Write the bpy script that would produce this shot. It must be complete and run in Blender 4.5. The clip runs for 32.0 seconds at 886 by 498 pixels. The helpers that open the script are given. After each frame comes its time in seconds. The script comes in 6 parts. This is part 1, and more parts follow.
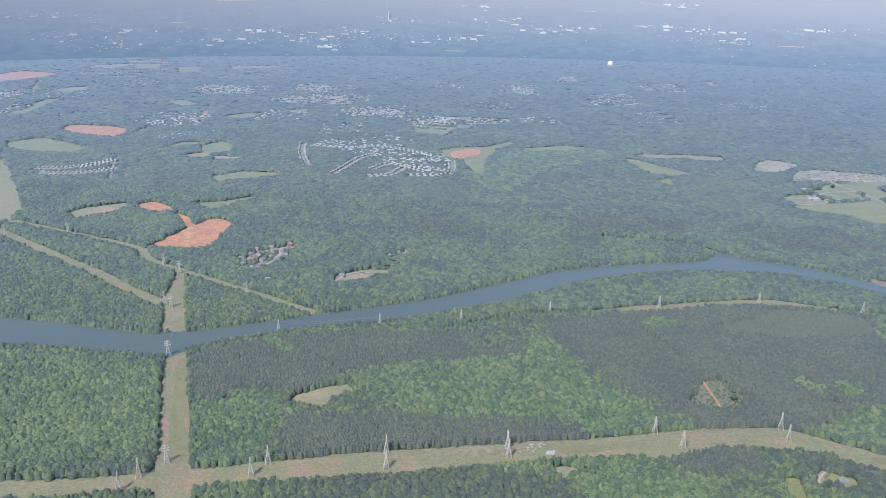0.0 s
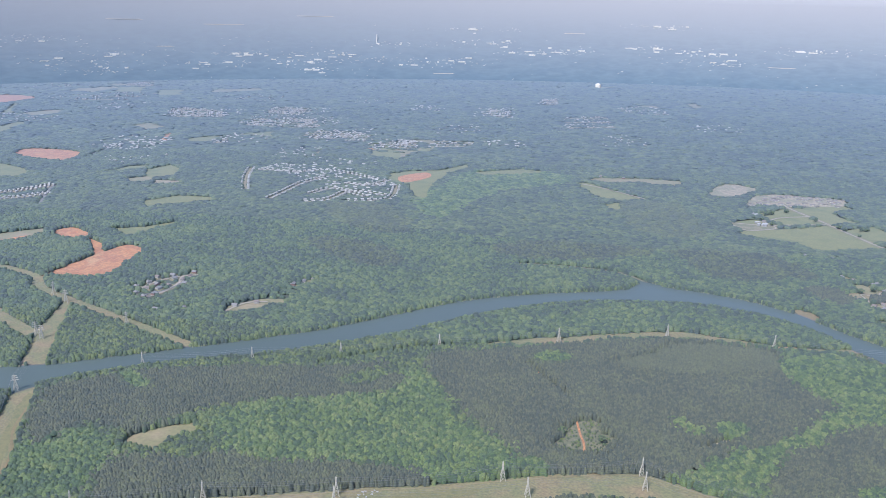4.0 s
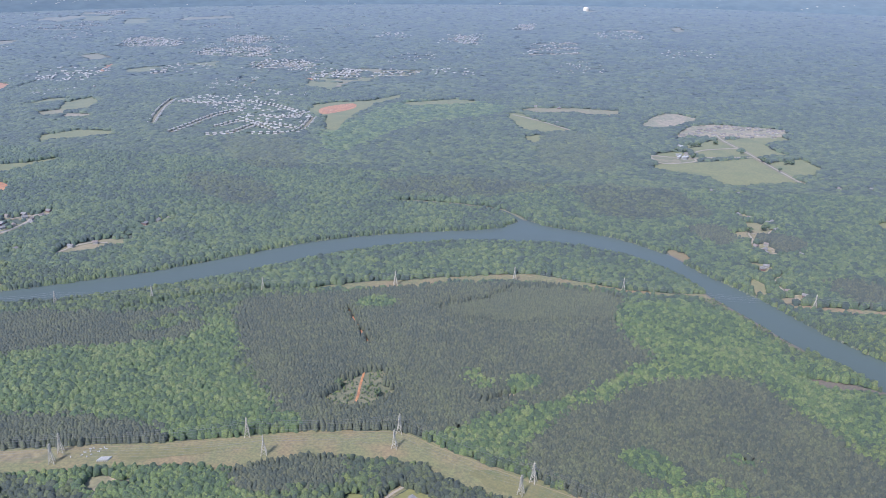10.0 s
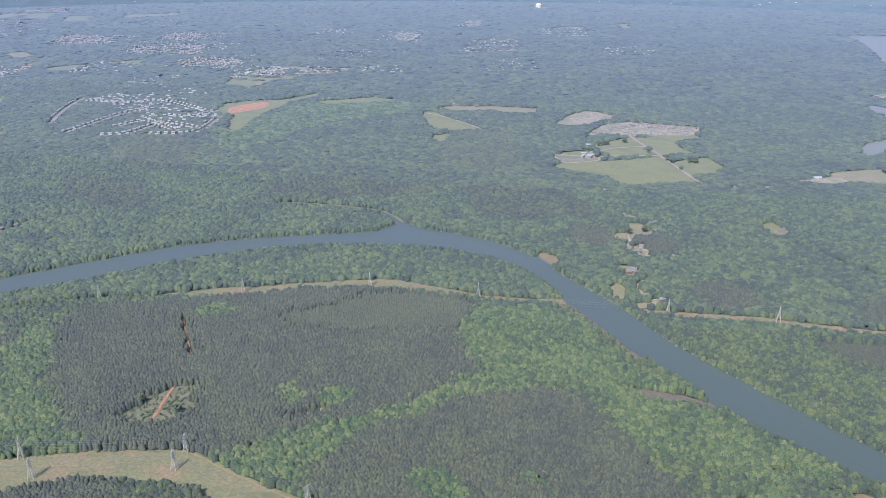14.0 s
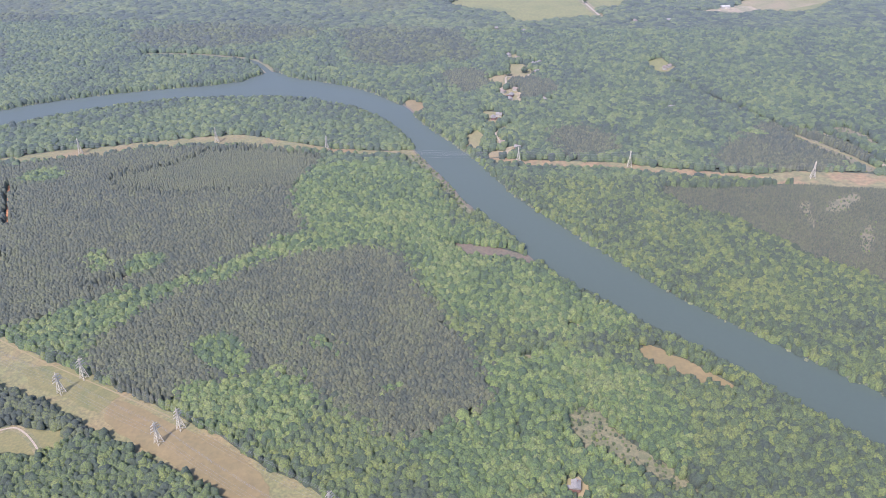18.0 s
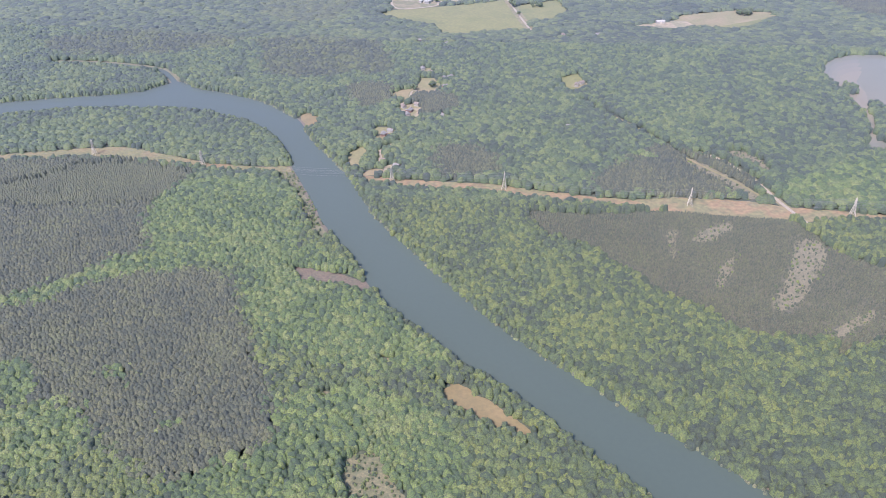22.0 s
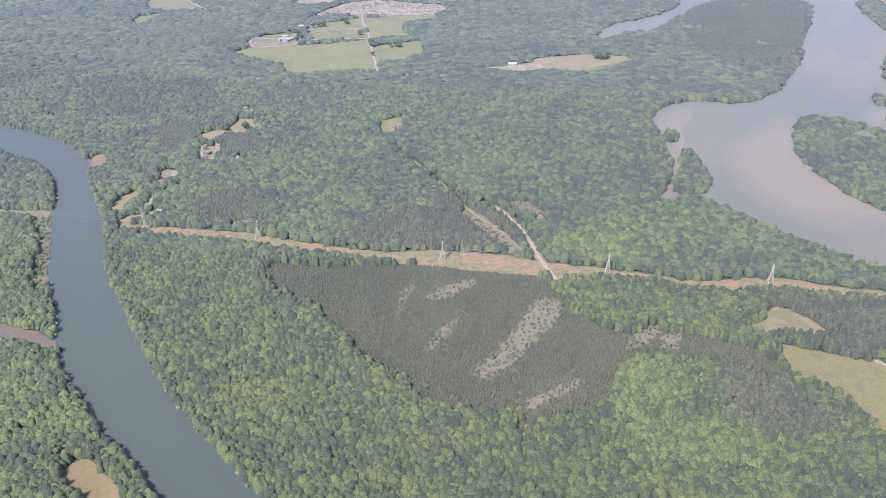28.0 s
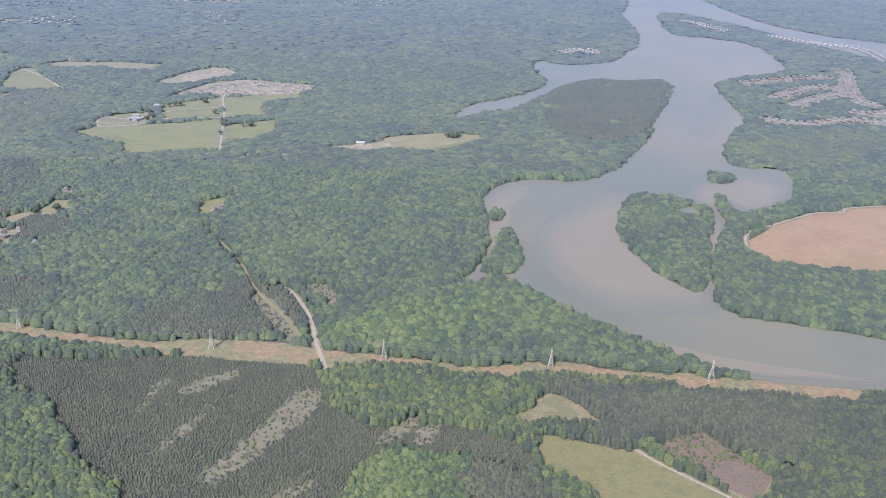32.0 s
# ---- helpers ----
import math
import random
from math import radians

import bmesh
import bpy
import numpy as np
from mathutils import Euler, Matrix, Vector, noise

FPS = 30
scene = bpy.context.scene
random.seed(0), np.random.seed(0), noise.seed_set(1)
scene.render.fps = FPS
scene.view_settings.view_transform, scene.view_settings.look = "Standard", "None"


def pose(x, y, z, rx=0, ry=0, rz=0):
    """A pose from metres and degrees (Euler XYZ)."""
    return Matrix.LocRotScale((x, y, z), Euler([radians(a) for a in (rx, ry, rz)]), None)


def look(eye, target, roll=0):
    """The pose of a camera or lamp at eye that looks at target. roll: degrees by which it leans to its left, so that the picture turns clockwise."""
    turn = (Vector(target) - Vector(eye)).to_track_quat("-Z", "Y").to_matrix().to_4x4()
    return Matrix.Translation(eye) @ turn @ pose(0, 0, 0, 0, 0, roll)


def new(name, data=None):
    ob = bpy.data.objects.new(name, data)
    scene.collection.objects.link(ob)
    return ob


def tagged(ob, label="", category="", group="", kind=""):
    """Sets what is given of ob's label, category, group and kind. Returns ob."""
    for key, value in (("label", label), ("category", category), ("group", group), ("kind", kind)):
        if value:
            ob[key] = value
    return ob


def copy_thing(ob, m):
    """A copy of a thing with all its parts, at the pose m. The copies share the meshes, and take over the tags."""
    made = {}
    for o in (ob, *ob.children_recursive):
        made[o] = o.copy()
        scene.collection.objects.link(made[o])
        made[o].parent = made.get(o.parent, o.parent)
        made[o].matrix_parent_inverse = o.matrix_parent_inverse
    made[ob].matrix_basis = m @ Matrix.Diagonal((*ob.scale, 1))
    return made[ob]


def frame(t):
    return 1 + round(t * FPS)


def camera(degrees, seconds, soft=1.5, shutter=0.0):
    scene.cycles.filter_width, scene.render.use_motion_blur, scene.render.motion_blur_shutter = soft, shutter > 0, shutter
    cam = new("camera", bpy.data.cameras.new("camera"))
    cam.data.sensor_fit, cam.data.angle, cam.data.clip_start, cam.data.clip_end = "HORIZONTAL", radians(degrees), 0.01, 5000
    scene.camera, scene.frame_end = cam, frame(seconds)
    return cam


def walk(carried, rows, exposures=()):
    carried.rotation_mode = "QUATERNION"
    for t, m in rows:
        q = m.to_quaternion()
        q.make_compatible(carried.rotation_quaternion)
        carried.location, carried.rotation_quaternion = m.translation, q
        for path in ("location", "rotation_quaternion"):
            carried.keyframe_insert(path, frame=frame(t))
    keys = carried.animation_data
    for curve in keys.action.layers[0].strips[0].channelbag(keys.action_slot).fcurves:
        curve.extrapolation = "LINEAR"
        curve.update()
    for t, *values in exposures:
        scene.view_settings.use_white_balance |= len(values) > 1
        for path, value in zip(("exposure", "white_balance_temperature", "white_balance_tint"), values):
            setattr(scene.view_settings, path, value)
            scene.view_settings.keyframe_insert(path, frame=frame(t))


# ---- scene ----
cam = camera(56.93, 32.0, soft=0.5)
# seconds, place of the eye, yaw, pitch, roll
ROWS = [
    (0, 0.9, -0.0, 364.8, 4.29, -18.13, 1.51),
    (0.5, 18.9, 6.8, 364.8, 4.57, -16.77, 1.33),
    (1, 36.9, 13.6, 364.8, 4.84, -16.21, 1.28),
    (1.5, 54.9, 20.4, 364.8, 5.11, -15.99, 1.28),
    (2, 72.8, 27.1, 364.8, 5.33, -15.95, 1.31),
    (2.5, 90.7, 33.8, 364.8, 5.47, -16.18, 1.35),
    (4.5, 162.0, 60.5, 364.4, 5.57, -17.17, 1.22),
    (5, 179.8, 67.1, 364.3, 5.71, -22.19, 1.72),
    (5.5, 197.5, 73.7, 364.2, 6.12, -22.37, 2.19),
    (6, 215.2, 80.2, 364.0, 6.48, -22.25, 2.28),
    (6.5, 232.8, 86.7, 363.8, 6.77, -22.14, 2.26),
    (7, 250.5, 93.3, 363.6, 7.07, -22.03, 2.12),
    (7.5, 268.1, 99.7, 363.4, 7.29, -21.92, 1.76),
    (8, 285.6, 106.2, 363.2, 7.37, -21.80, 1.53),
    (8.5, 303.2, 112.6, 363.0, 7.50, -21.60, 1.29),
    (9, 320.7, 119.0, 362.7, 7.58, -21.54, 1.05),
    (9.5, 338.2, 125.4, 362.4, 7.65, -21.52, 0.72),
    (10, 355.6, 131.8, 362.1, 7.62, -21.61, 0.47),
    (10.5, 373.0, 138.1, 361.8, 7.57, -21.64, 0.49),
    (11, 390.4, 144.4, 361.5, 7.49, -21.63, 0.51),
    (11.5, 407.8, 150.7, 361.1, 7.40, -21.58, 0.59),
    (12, 425.1, 157.0, 360.7, 7.29, -21.46, 0.53),
    (12.5, 442.4, 163.3, 360.3, 7.10, -21.44, 0.31),
    (13, 459.7, 169.5, 359.9, 6.89, -21.50, 0.24),
    (13.5, 476.9, 175.7, 359.5, 6.71, -21.52, 0.34),
    (15.5, 545.6, 200.2, 357.6, 5.90, -23.33, 0.55),
    (16, 562.6, 206.3, 357.1, 5.89, -23.74, 0.29),
    (16.5, 579.7, 212.3, 356.6, 5.93, -30.08, -0.35),
    (17, 596.7, 218.4, 356.1, 5.86, -31.77, -0.90),
    (17.5, 613.7, 224.4, 355.5, 5.72, -31.97, -1.33),
    (18, 630.7, 230.4, 354.9, 5.66, -32.91, -1.20),
    (18.5, 647.6, 236.3, 354.3, 5.88, -32.98, -0.95),
    (19, 664.5, 242.3, 353.7, 6.37, -33.03, -0.98),
    (19.5, 681.4, 248.2, 353.1, 6.88, -32.96, -1.21),
    (20, 698.3, 254.1, 352.4, 7.33, -33.01, -1.59),
    (20.5, 715.1, 259.9, 351.8, 7.62, -33.00, -1.80),
    (21, 731.9, 265.8, 351.1, 7.63, -32.89, -1.78),
    (21.5, 748.6, 271.6, 350.4, 7.47, -32.70, -1.52),
    (22, 765.3, 277.4, 349.6, 7.21, -32.46, -0.81),
    (22.5, 782.0, 283.1, 348.9, 7.06, -32.30, -0.29),
    (23, 798.7, 288.9, 348.1, 6.98, -32.34, -0.20),
    (23.5, 815.3, 294.6, 347.4, 6.98, -32.52, -0.40),
    (24, 831.9, 300.3, 346.6, 7.06, -32.60, -0.61),
    (24.5, 848.5, 306.0, 345.8, 7.09, -32.69, -0.76),
    (25, 865.1, 311.6, 344.9, 7.11, -32.68, -0.92),
    (25.5, 881.6, 317.2, 344.1, 7.11, -32.58, -0.98),
    (26, 898.1, 322.8, 343.2, 7.00, -30.84, -0.76),
    (26.5, 914.5, 328.4, 342.4, 6.90, -30.11, -0.08),
    (28.5, 980.0, 350.5, 338.7, 6.25, -29.93, 0.47),
    (29, 996.3, 355.9, 337.7, 5.59, -28.32, 0.86),
    (29.5, 1012.6, 361.4, 336.7, 4.81, -27.12, 1.15),
    (30, 1028.9, 366.8, 335.7, 4.19, -26.54, 1.31),
    (30.5, 1045.1, 372.1, 334.7, 3.59, -26.14, 1.39),
    (31, 1061.3, 377.5, 333.6, 3.16, -25.93, 1.35),
    (31.5, 1077.4, 382.8, 332.6, 2.78, -25.64, 1.32),
    (32, 1093.5, 388.2, 331.5, 2.40, -24.61, 1.34),
]
walk(cam, [(t, pose(x, y, z, 90 + pitch, 0, yaw) @ pose(0, 0, 0, 0, 0, roll)) for t, x, y, z, yaw, pitch, roll in ROWS],
     exposures=[(0.0, 0.05, 6200, 15), (9.0, 0.04, 6250, 18), (13.0, 0.05, 6350, 19), (16.0, 0.2, 6450, 21), (17.0, 0.42, 6650, 25), (26.0, 0.4, 6700, 28), (30.0, 0.34, 6700, 24), (32.0, 0.15, 6650, 21)])

# ---- light and air ----
SUN_HEIGHT, SUN_TURN = 51.0, 206.0      # degrees above the horizon; compass turn clockwise from +y
world = bpy.data.worlds.new("sky")
scene.world = world
world.use_nodes = True
wn, wl = world.node_tree.nodes, world.node_tree.links
sky = wn.new("ShaderNodeTexSky")
sky.sky_type, sky.sun_disc = "NISHITA", False
sky.sun_elevation, sky.sun_rotation = radians(SUN_HEIGHT), radians(SUN_TURN)
sky.air_density, sky.dust_density, sky.ozone_density, sky.altitude = 1.0, 0.8, 1.0, 400.0
wl.new(sky.outputs["Color"], wn["Background"].inputs["Color"])
wn["Background"].inputs["Strength"].default_value = 0.141
sun_data = bpy.data.lights.new("sun", "SUN")
sun_data.energy, sun_data.angle, sun_data.color = 3.15, radians(7.0), (1.0, 0.94, 0.83)
sun = new("sun", sun_data)
a, e = radians(SUN_TURN), radians(SUN_HEIGHT)
sun.matrix_world = look((0, 0, 0), (-math.sin(a) * math.cos(e), -math.cos(a) * math.cos(e), -math.sin(e)))

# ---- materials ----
VEIL = (0.15, 0.095)        # strength of the painted haze: even share, and share growing towards grazing view


def veil_group():
    """Painted aerial haze on leaves, soil and water: a rough tinted gloss that grows towards grazing view over level
    land.
    """
    g = bpy.data.node_groups.new("painted haze over land", "ShaderNodeTree")
    g.interface.new_socket("Surface", in_out="INPUT", socket_type="NodeSocketShader")
    g.interface.new_socket("Surface", in_out="OUTPUT", socket_type="NodeSocketShader")
    n, l = g.nodes, g.links
    gi, go = n.new("NodeGroupInput"), n.new("NodeGroupOutput")
    up = n.new("ShaderNodeCombineXYZ")
    up.inputs[2].default_value = 1.0
    lw = n.new("ShaderNodeLayerWeight")
    lw.inputs["Blend"].default_value = 0.5
    l.new(up.outputs[0], lw.inputs["Normal"])

    def calc(op, a, b=None):
        m = n.new("ShaderNodeMath")
        m.operation = op
        for k, v in enumerate((a, b)):
            if isinstance(v, (int, float)):
                m.inputs[k].default_value = v
            elif v is not None:
                l.new(v, m.inputs[k])
        return m.outputs[0]

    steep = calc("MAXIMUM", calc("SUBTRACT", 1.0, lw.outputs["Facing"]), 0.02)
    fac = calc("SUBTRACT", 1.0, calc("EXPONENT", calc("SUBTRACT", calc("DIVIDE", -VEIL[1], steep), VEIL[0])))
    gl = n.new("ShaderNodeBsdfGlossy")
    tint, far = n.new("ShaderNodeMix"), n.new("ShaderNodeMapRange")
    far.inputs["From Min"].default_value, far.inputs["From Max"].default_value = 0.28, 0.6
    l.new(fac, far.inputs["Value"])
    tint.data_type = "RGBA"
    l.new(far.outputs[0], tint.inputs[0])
    # haze colour: greyer close by, bluer far off
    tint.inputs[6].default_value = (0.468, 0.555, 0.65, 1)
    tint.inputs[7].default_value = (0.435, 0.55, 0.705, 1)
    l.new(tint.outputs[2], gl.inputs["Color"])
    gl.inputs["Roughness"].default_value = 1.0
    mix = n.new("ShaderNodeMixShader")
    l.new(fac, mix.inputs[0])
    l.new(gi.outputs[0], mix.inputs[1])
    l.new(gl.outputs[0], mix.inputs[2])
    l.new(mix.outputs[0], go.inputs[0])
    return g


HAZE = veil_group()


def material(name, colours, size=10.0, fine=1.0, rough=0.9, island=0.0, bump=0.0, spec=0.2, metal=0.0, detail=6.0, stretch=(1, 1, 1), contrast=(0.32, 0.68), grain=(0.72, 1.28), hazed=True):
    """Colours blended by noise of that size in metres, with a finer grain over it."""
    m = bpy.data.materials.new(name)
    m.use_nodes = True
    n, l = m.node_tree.nodes, m.node_tree.links
    bsdf = n["Principled BSDF"]
    bsdf.inputs["Roughness"].default_value = rough
    bsdf.inputs["Metallic"].default_value = metal
    bsdf.inputs["Specular IOR Level"].default_value = spec
    tc = n.new("ShaderNodeTexCoord")
    mp = n.new("ShaderNodeMapping")
    mp.inputs["Scale"].default_value = stretch
    l.new(tc.outputs["Object"], mp.inputs["Vector"])
    big = n.new("ShaderNodeTexNoise")
    big.inputs["Scale"].default_value = 1.0 / size
    big.inputs["Detail"].default_value = detail
    l.new(mp.outputs[0], big.inputs["Vector"])
    ramp = n.new("ShaderNodeValToRGB")
    els = ramp.color_ramp.elements
    while len(els) < len(colours):
        els.new(0.5)
    for k, c in enumerate(colours):
        els[k].position = contrast[0] + (contrast[1] - contrast[0]) * k / max(1, len(colours) - 1)
        els[k].color = (*c, 1)
    l.new(big.outputs["Fac"], ramp.inputs["Fac"])
    small = n.new("ShaderNodeTexNoise")
    small.inputs["Scale"].default_value = 1.0 / fine
    small.inputs["Detail"].default_value = 4.0
    l.new(mp.outputs[0], small.inputs["Vector"])
    mr = n.new("ShaderNodeMapRange")
    mr.inputs["From Min"].default_value, mr.inputs["From Max"].default_value = 0.3, 0.7
    mr.inputs["To Min"].default_value, mr.inputs["To Max"].default_value = grain
    l.new(small.outputs["Fac"], mr.inputs["Value"])
    value = mr.outputs[0]
    if island:
        ge = n.new("ShaderNodeNewGeometry")
        ir = n.new("ShaderNodeMapRange")
        ir.inputs["To Min"].default_value, ir.inputs["To Max"].default_value = 1 - island, 1 + island
        l.new(ge.outputs["Random Per Island"], ir.inputs["Value"])
        mu = n.new("ShaderNodeMath")
        mu.operation = "MULTIPLY"
        l.new(value, mu.inputs[0])
        l.new(ir.outputs[0], mu.inputs[1])
        value = mu.outputs[0]
    hsv = n.new("ShaderNodeHueSaturation")
    l.new(ramp.outputs["Color"], hsv.inputs["Color"])
    l.new(value, hsv.inputs["Value"])
    if island:
        hr = n.new("ShaderNodeMapRange")
        hr.inputs["To Min"].default_value, hr.inputs["To Max"].default_value = 0.51, 0.49
        l.new(ge.outputs["Random Per Island"], hr.inputs["Value"])
        l.new(hr.outputs[0], hsv.inputs["Hue"])
    l.new(hsv.outputs["Color"], bsdf.inputs["Base Color"])
    if bump:
        b = n.new("ShaderNodeBump")
        b.inputs["Distance"].default_value = bump
        b.inputs["Strength"].default_value = 1.0
        l.new(small.outputs["Fac"], b.inputs["Height"])
        l.new(b.outputs["Normal"], bsdf.inputs["Normal"])
    if not hazed:
        return m
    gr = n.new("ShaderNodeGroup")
    gr.node_tree = HAZE
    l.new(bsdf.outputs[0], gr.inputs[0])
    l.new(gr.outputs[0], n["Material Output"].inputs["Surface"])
    return m


def canopy(name, palette, size, fine, spread=0.35, bump=0.8, value=0.2):
    """Leaf cover: each crown takes its own tone from a palette, and stands of like trees gather in patches."""
    m = material(name, palette[:2], size, fine, bump=bump, island=value, grain=(0.42, 1.55))
    n, l = m.node_tree.nodes, m.node_tree.links
    hsv = next(k for k in n if k.type == "HUE_SAT")
    ge = next(k for k in n if k.type == "NEW_GEOMETRY")
    tc = next(k for k in n if k.type == "TEX_COORD")

    def noise_of(metres):
        t = n.new("ShaderNodeTexNoise")
        t.inputs["Scale"].default_value, t.inputs["Detail"].default_value = 1.0 / metres, 2.0
        l.new(tc.outputs["Object"], t.inputs["Vector"])
        return t.outputs["Fac"]

    def calc(op, a, b):
        k = n.new("ShaderNodeMath")
        k.operation = op
        for i, v in enumerate((a, b)):
            if isinstance(v, float):
                k.inputs[i].default_value = v
            else:
                l.new(v, k.inputs[i])
        return k.outputs[0]

    patch = calc("ADD", calc("MULTIPLY", noise_of(size), 1.3), calc("MULTIPLY", noise_of(size / 6), 1.0))
    tone = calc("ADD", calc("SUBTRACT", patch, 0.65 + spread / 2), calc("MULTIPLY", ge.outputs["Random Per Island"], spread))
    ramp = n.new("ShaderNodeValToRGB")
    els = ramp.color_ramp.elements
    while len(els) < len(palette):
        els.new(0.5)
    for k, c in enumerate(palette):
        els[k].position, els[k].color = 0.12 + 0.76 * k / (len(palette) - 1), (*c, 1)
    l.new(tone, ramp.inputs["Fac"])
    l.new(ramp.outputs["Color"], hsv.inputs["Color"])
    return m


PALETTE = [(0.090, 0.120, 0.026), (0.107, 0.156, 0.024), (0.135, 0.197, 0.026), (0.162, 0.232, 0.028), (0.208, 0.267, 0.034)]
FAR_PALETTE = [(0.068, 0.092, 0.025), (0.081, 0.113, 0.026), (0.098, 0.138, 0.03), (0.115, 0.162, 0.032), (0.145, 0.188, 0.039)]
# cooler greens beyond the river: a bluish haze tint put into the leaf colour
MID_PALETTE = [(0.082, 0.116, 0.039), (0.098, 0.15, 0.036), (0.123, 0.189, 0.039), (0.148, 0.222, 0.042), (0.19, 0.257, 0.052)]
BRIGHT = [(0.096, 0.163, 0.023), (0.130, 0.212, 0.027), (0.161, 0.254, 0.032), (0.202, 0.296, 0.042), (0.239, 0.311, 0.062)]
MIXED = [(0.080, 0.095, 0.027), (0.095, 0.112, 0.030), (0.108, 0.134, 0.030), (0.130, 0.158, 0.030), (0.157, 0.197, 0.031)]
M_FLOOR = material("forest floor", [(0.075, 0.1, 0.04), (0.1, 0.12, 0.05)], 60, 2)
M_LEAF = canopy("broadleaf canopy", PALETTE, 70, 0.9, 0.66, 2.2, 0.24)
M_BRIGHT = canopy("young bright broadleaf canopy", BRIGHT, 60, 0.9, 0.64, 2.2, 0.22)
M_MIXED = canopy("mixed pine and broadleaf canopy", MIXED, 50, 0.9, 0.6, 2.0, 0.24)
M_MIDLEAF = canopy("broadleaf canopy cooled with painted haze", MID_PALETTE, 80, 0.9, 0.62, 2.0, 0.24)
M_FARLEAF = canopy("broadleaf canopy with crown shade in its colour", FAR_PALETTE, 130, 1.9, 0.6, value=0.3)
M_CLOSEPINE = canopy("close young pine canopy", [(0.128, 0.142, 0.06), (0.15, 0.166, 0.066), (0.172, 0.19, 0.072)], 40, 0.8, 0.4, 0.5, 0.12)
M_REED = canopy("pale bank willows and reeds", [(0.17, 0.2, 0.08), (0.22, 0.24, 0.1), (0.28, 0.28, 0.13), (0.2, 0.25, 0.08)], 20, 0.8, 0.6, 0.8, 0.2)
M_FARMIXED = canopy("mixed woods farther off", MIXED[1:], 90, 1.9, 0.5, value=0.14)
M_PINE = canopy("pine canopy", [(0.088, 0.101, 0.038), (0.111, 0.122, 0.045), (0.129, 0.138, 0.049), (0.142, 0.162, 0.052)], 50, 0.9, 0.5, 1.0, 0.24)
M_SAPLING = canopy("young pine needles", [(0.11, 0.124, 0.055), (0.137, 0.15, 0.064), (0.158, 0.178, 0.069)], 40, 0.6, 0.5, 0.3, 0.14)
M_ORANGE = material("orange soil and dry grass", [(0.41, 0.325, 0.15), (0.31, 0.295, 0.115), (0.48, 0.31, 0.145), (0.37, 0.32, 0.14)], 30, 4.0)
M_GRASS = material("mown corridor grass", [(0.4, 0.31, 0.125), (0.3, 0.295, 0.098), (0.38, 0.31, 0.12), (0.45, 0.31, 0.14)], 40, 2.0)
M_FIELD = material("hay meadow", [(0.24, 0.265, 0.048), (0.33, 0.32, 0.07), (0.27, 0.285, 0.052)], 45, 3.0, grain=(0.84, 1.16))
M_ROUGH = material("rough olive grass", [(0.34, 0.29, 0.12), (0.26, 0.26, 0.09), (0.42, 0.34, 0.17), (0.3, 0.28, 0.1)], 14, 1.5)
M_TAN = material("dry grass and bare soil", [(0.44, 0.35, 0.16), (0.35, 0.325, 0.115), (0.5, 0.385, 0.195)], 50, 3.0, grain=(0.86, 1.14))
M_RED = material("red clay", [(0.76, 0.27, 0.06), (0.84, 0.38, 0.12), (0.68, 0.25, 0.07), (0.85, 0.45, 0.18)], 26, 3.0)
M_REDFIELD = material("ploughed red field", [(0.52, 0.29, 0.13), (0.56, 0.35, 0.17), (0.48, 0.31, 0.13)], 60, 6.0, grain=(0.92, 1.08))
M_SAND = material("pale sand", [(0.48, 0.38, 0.19), (0.41, 0.33, 0.16)], 16, 3.0, grain=(0.88, 1.12))
M_CUT = material("cutover ground with slash", [(0.26, 0.235, 0.125), (0.32, 0.28, 0.155), (0.21, 0.205, 0.1)], 9, 1.2)
M_PLANT = material("brown needle litter and grass between saplings", [(0.15, 0.152, 0.078), (0.195, 0.183, 0.1), (0.138, 0.147, 0.067)], 14, 1.2)
M_BRUSH = material("olive brush and rank grass", [(0.24, 0.235, 0.1), (0.31, 0.28, 0.135), (0.19, 0.2, 0.08), (0.27, 0.26, 0.11)], 7, 1.2)
M_MUD = material("marsh mud", [(0.26, 0.18, 0.11), (0.2, 0.17, 0.1)], 10, 1.5)
M_DUN = material("dun dry grass over soil", [(0.38, 0.27, 0.095), (0.33, 0.25, 0.085), (0.4, 0.29, 0.11)], 30, 2.5, grain=(0.88, 1.12))
M_PASTURE = material("short olive pasture", [(0.26, 0.25, 0.065), (0.33, 0.29, 0.085), (0.23, 0.24, 0.06)], 12, 1.6, grain=(0.82, 1.18))
M_BROWN = material("cleared brown brush", [(0.3, 0.19, 0.12), (0.25, 0.19, 0.105)], 10, 1.2)
M_TRACK = material("gravel track", [(0.66, 0.57, 0.45), (0.58, 0.49, 0.37)], 8, 1.0)
M_ASPHALT = material("asphalt", [(0.26, 0.25, 0.22), (0.34, 0.32, 0.28)], 12, 1.0)
M_WATER = material("green-grey river water", [(0.068, 0.106, 0.062), (0.08, 0.12, 0.072)], 200, 3.0, grain=(0.97, 1.03), detail=1.0, rough=0.07, spec=0.4, bump=0.012)
M_WATER.node_tree.nodes["Principled BSDF"].inputs["Specular Tint"].default_value = (0.86, 0.95, 0.84, 1)
M_LAKE = material("grey lake water", [(0.22, 0.24, 0.16), (0.29, 0.275, 0.17), (0.36, 0.31, 0.19)], 280, 50, grain=(0.97, 1.03), detail=1.5, rough=0.18, spec=0.32)
M_STEEL = material("galvanised steel", [(0.8, 0.74, 0.6), (0.88, 0.82, 0.68)], 3, 0.4, rough=0.7)
M_CABLE = material("aluminium cable", [(0.3, 0.3, 0.31), (0.36, 0.36, 0.37)], 3, 0.4, rough=0.5, metal=0.3)
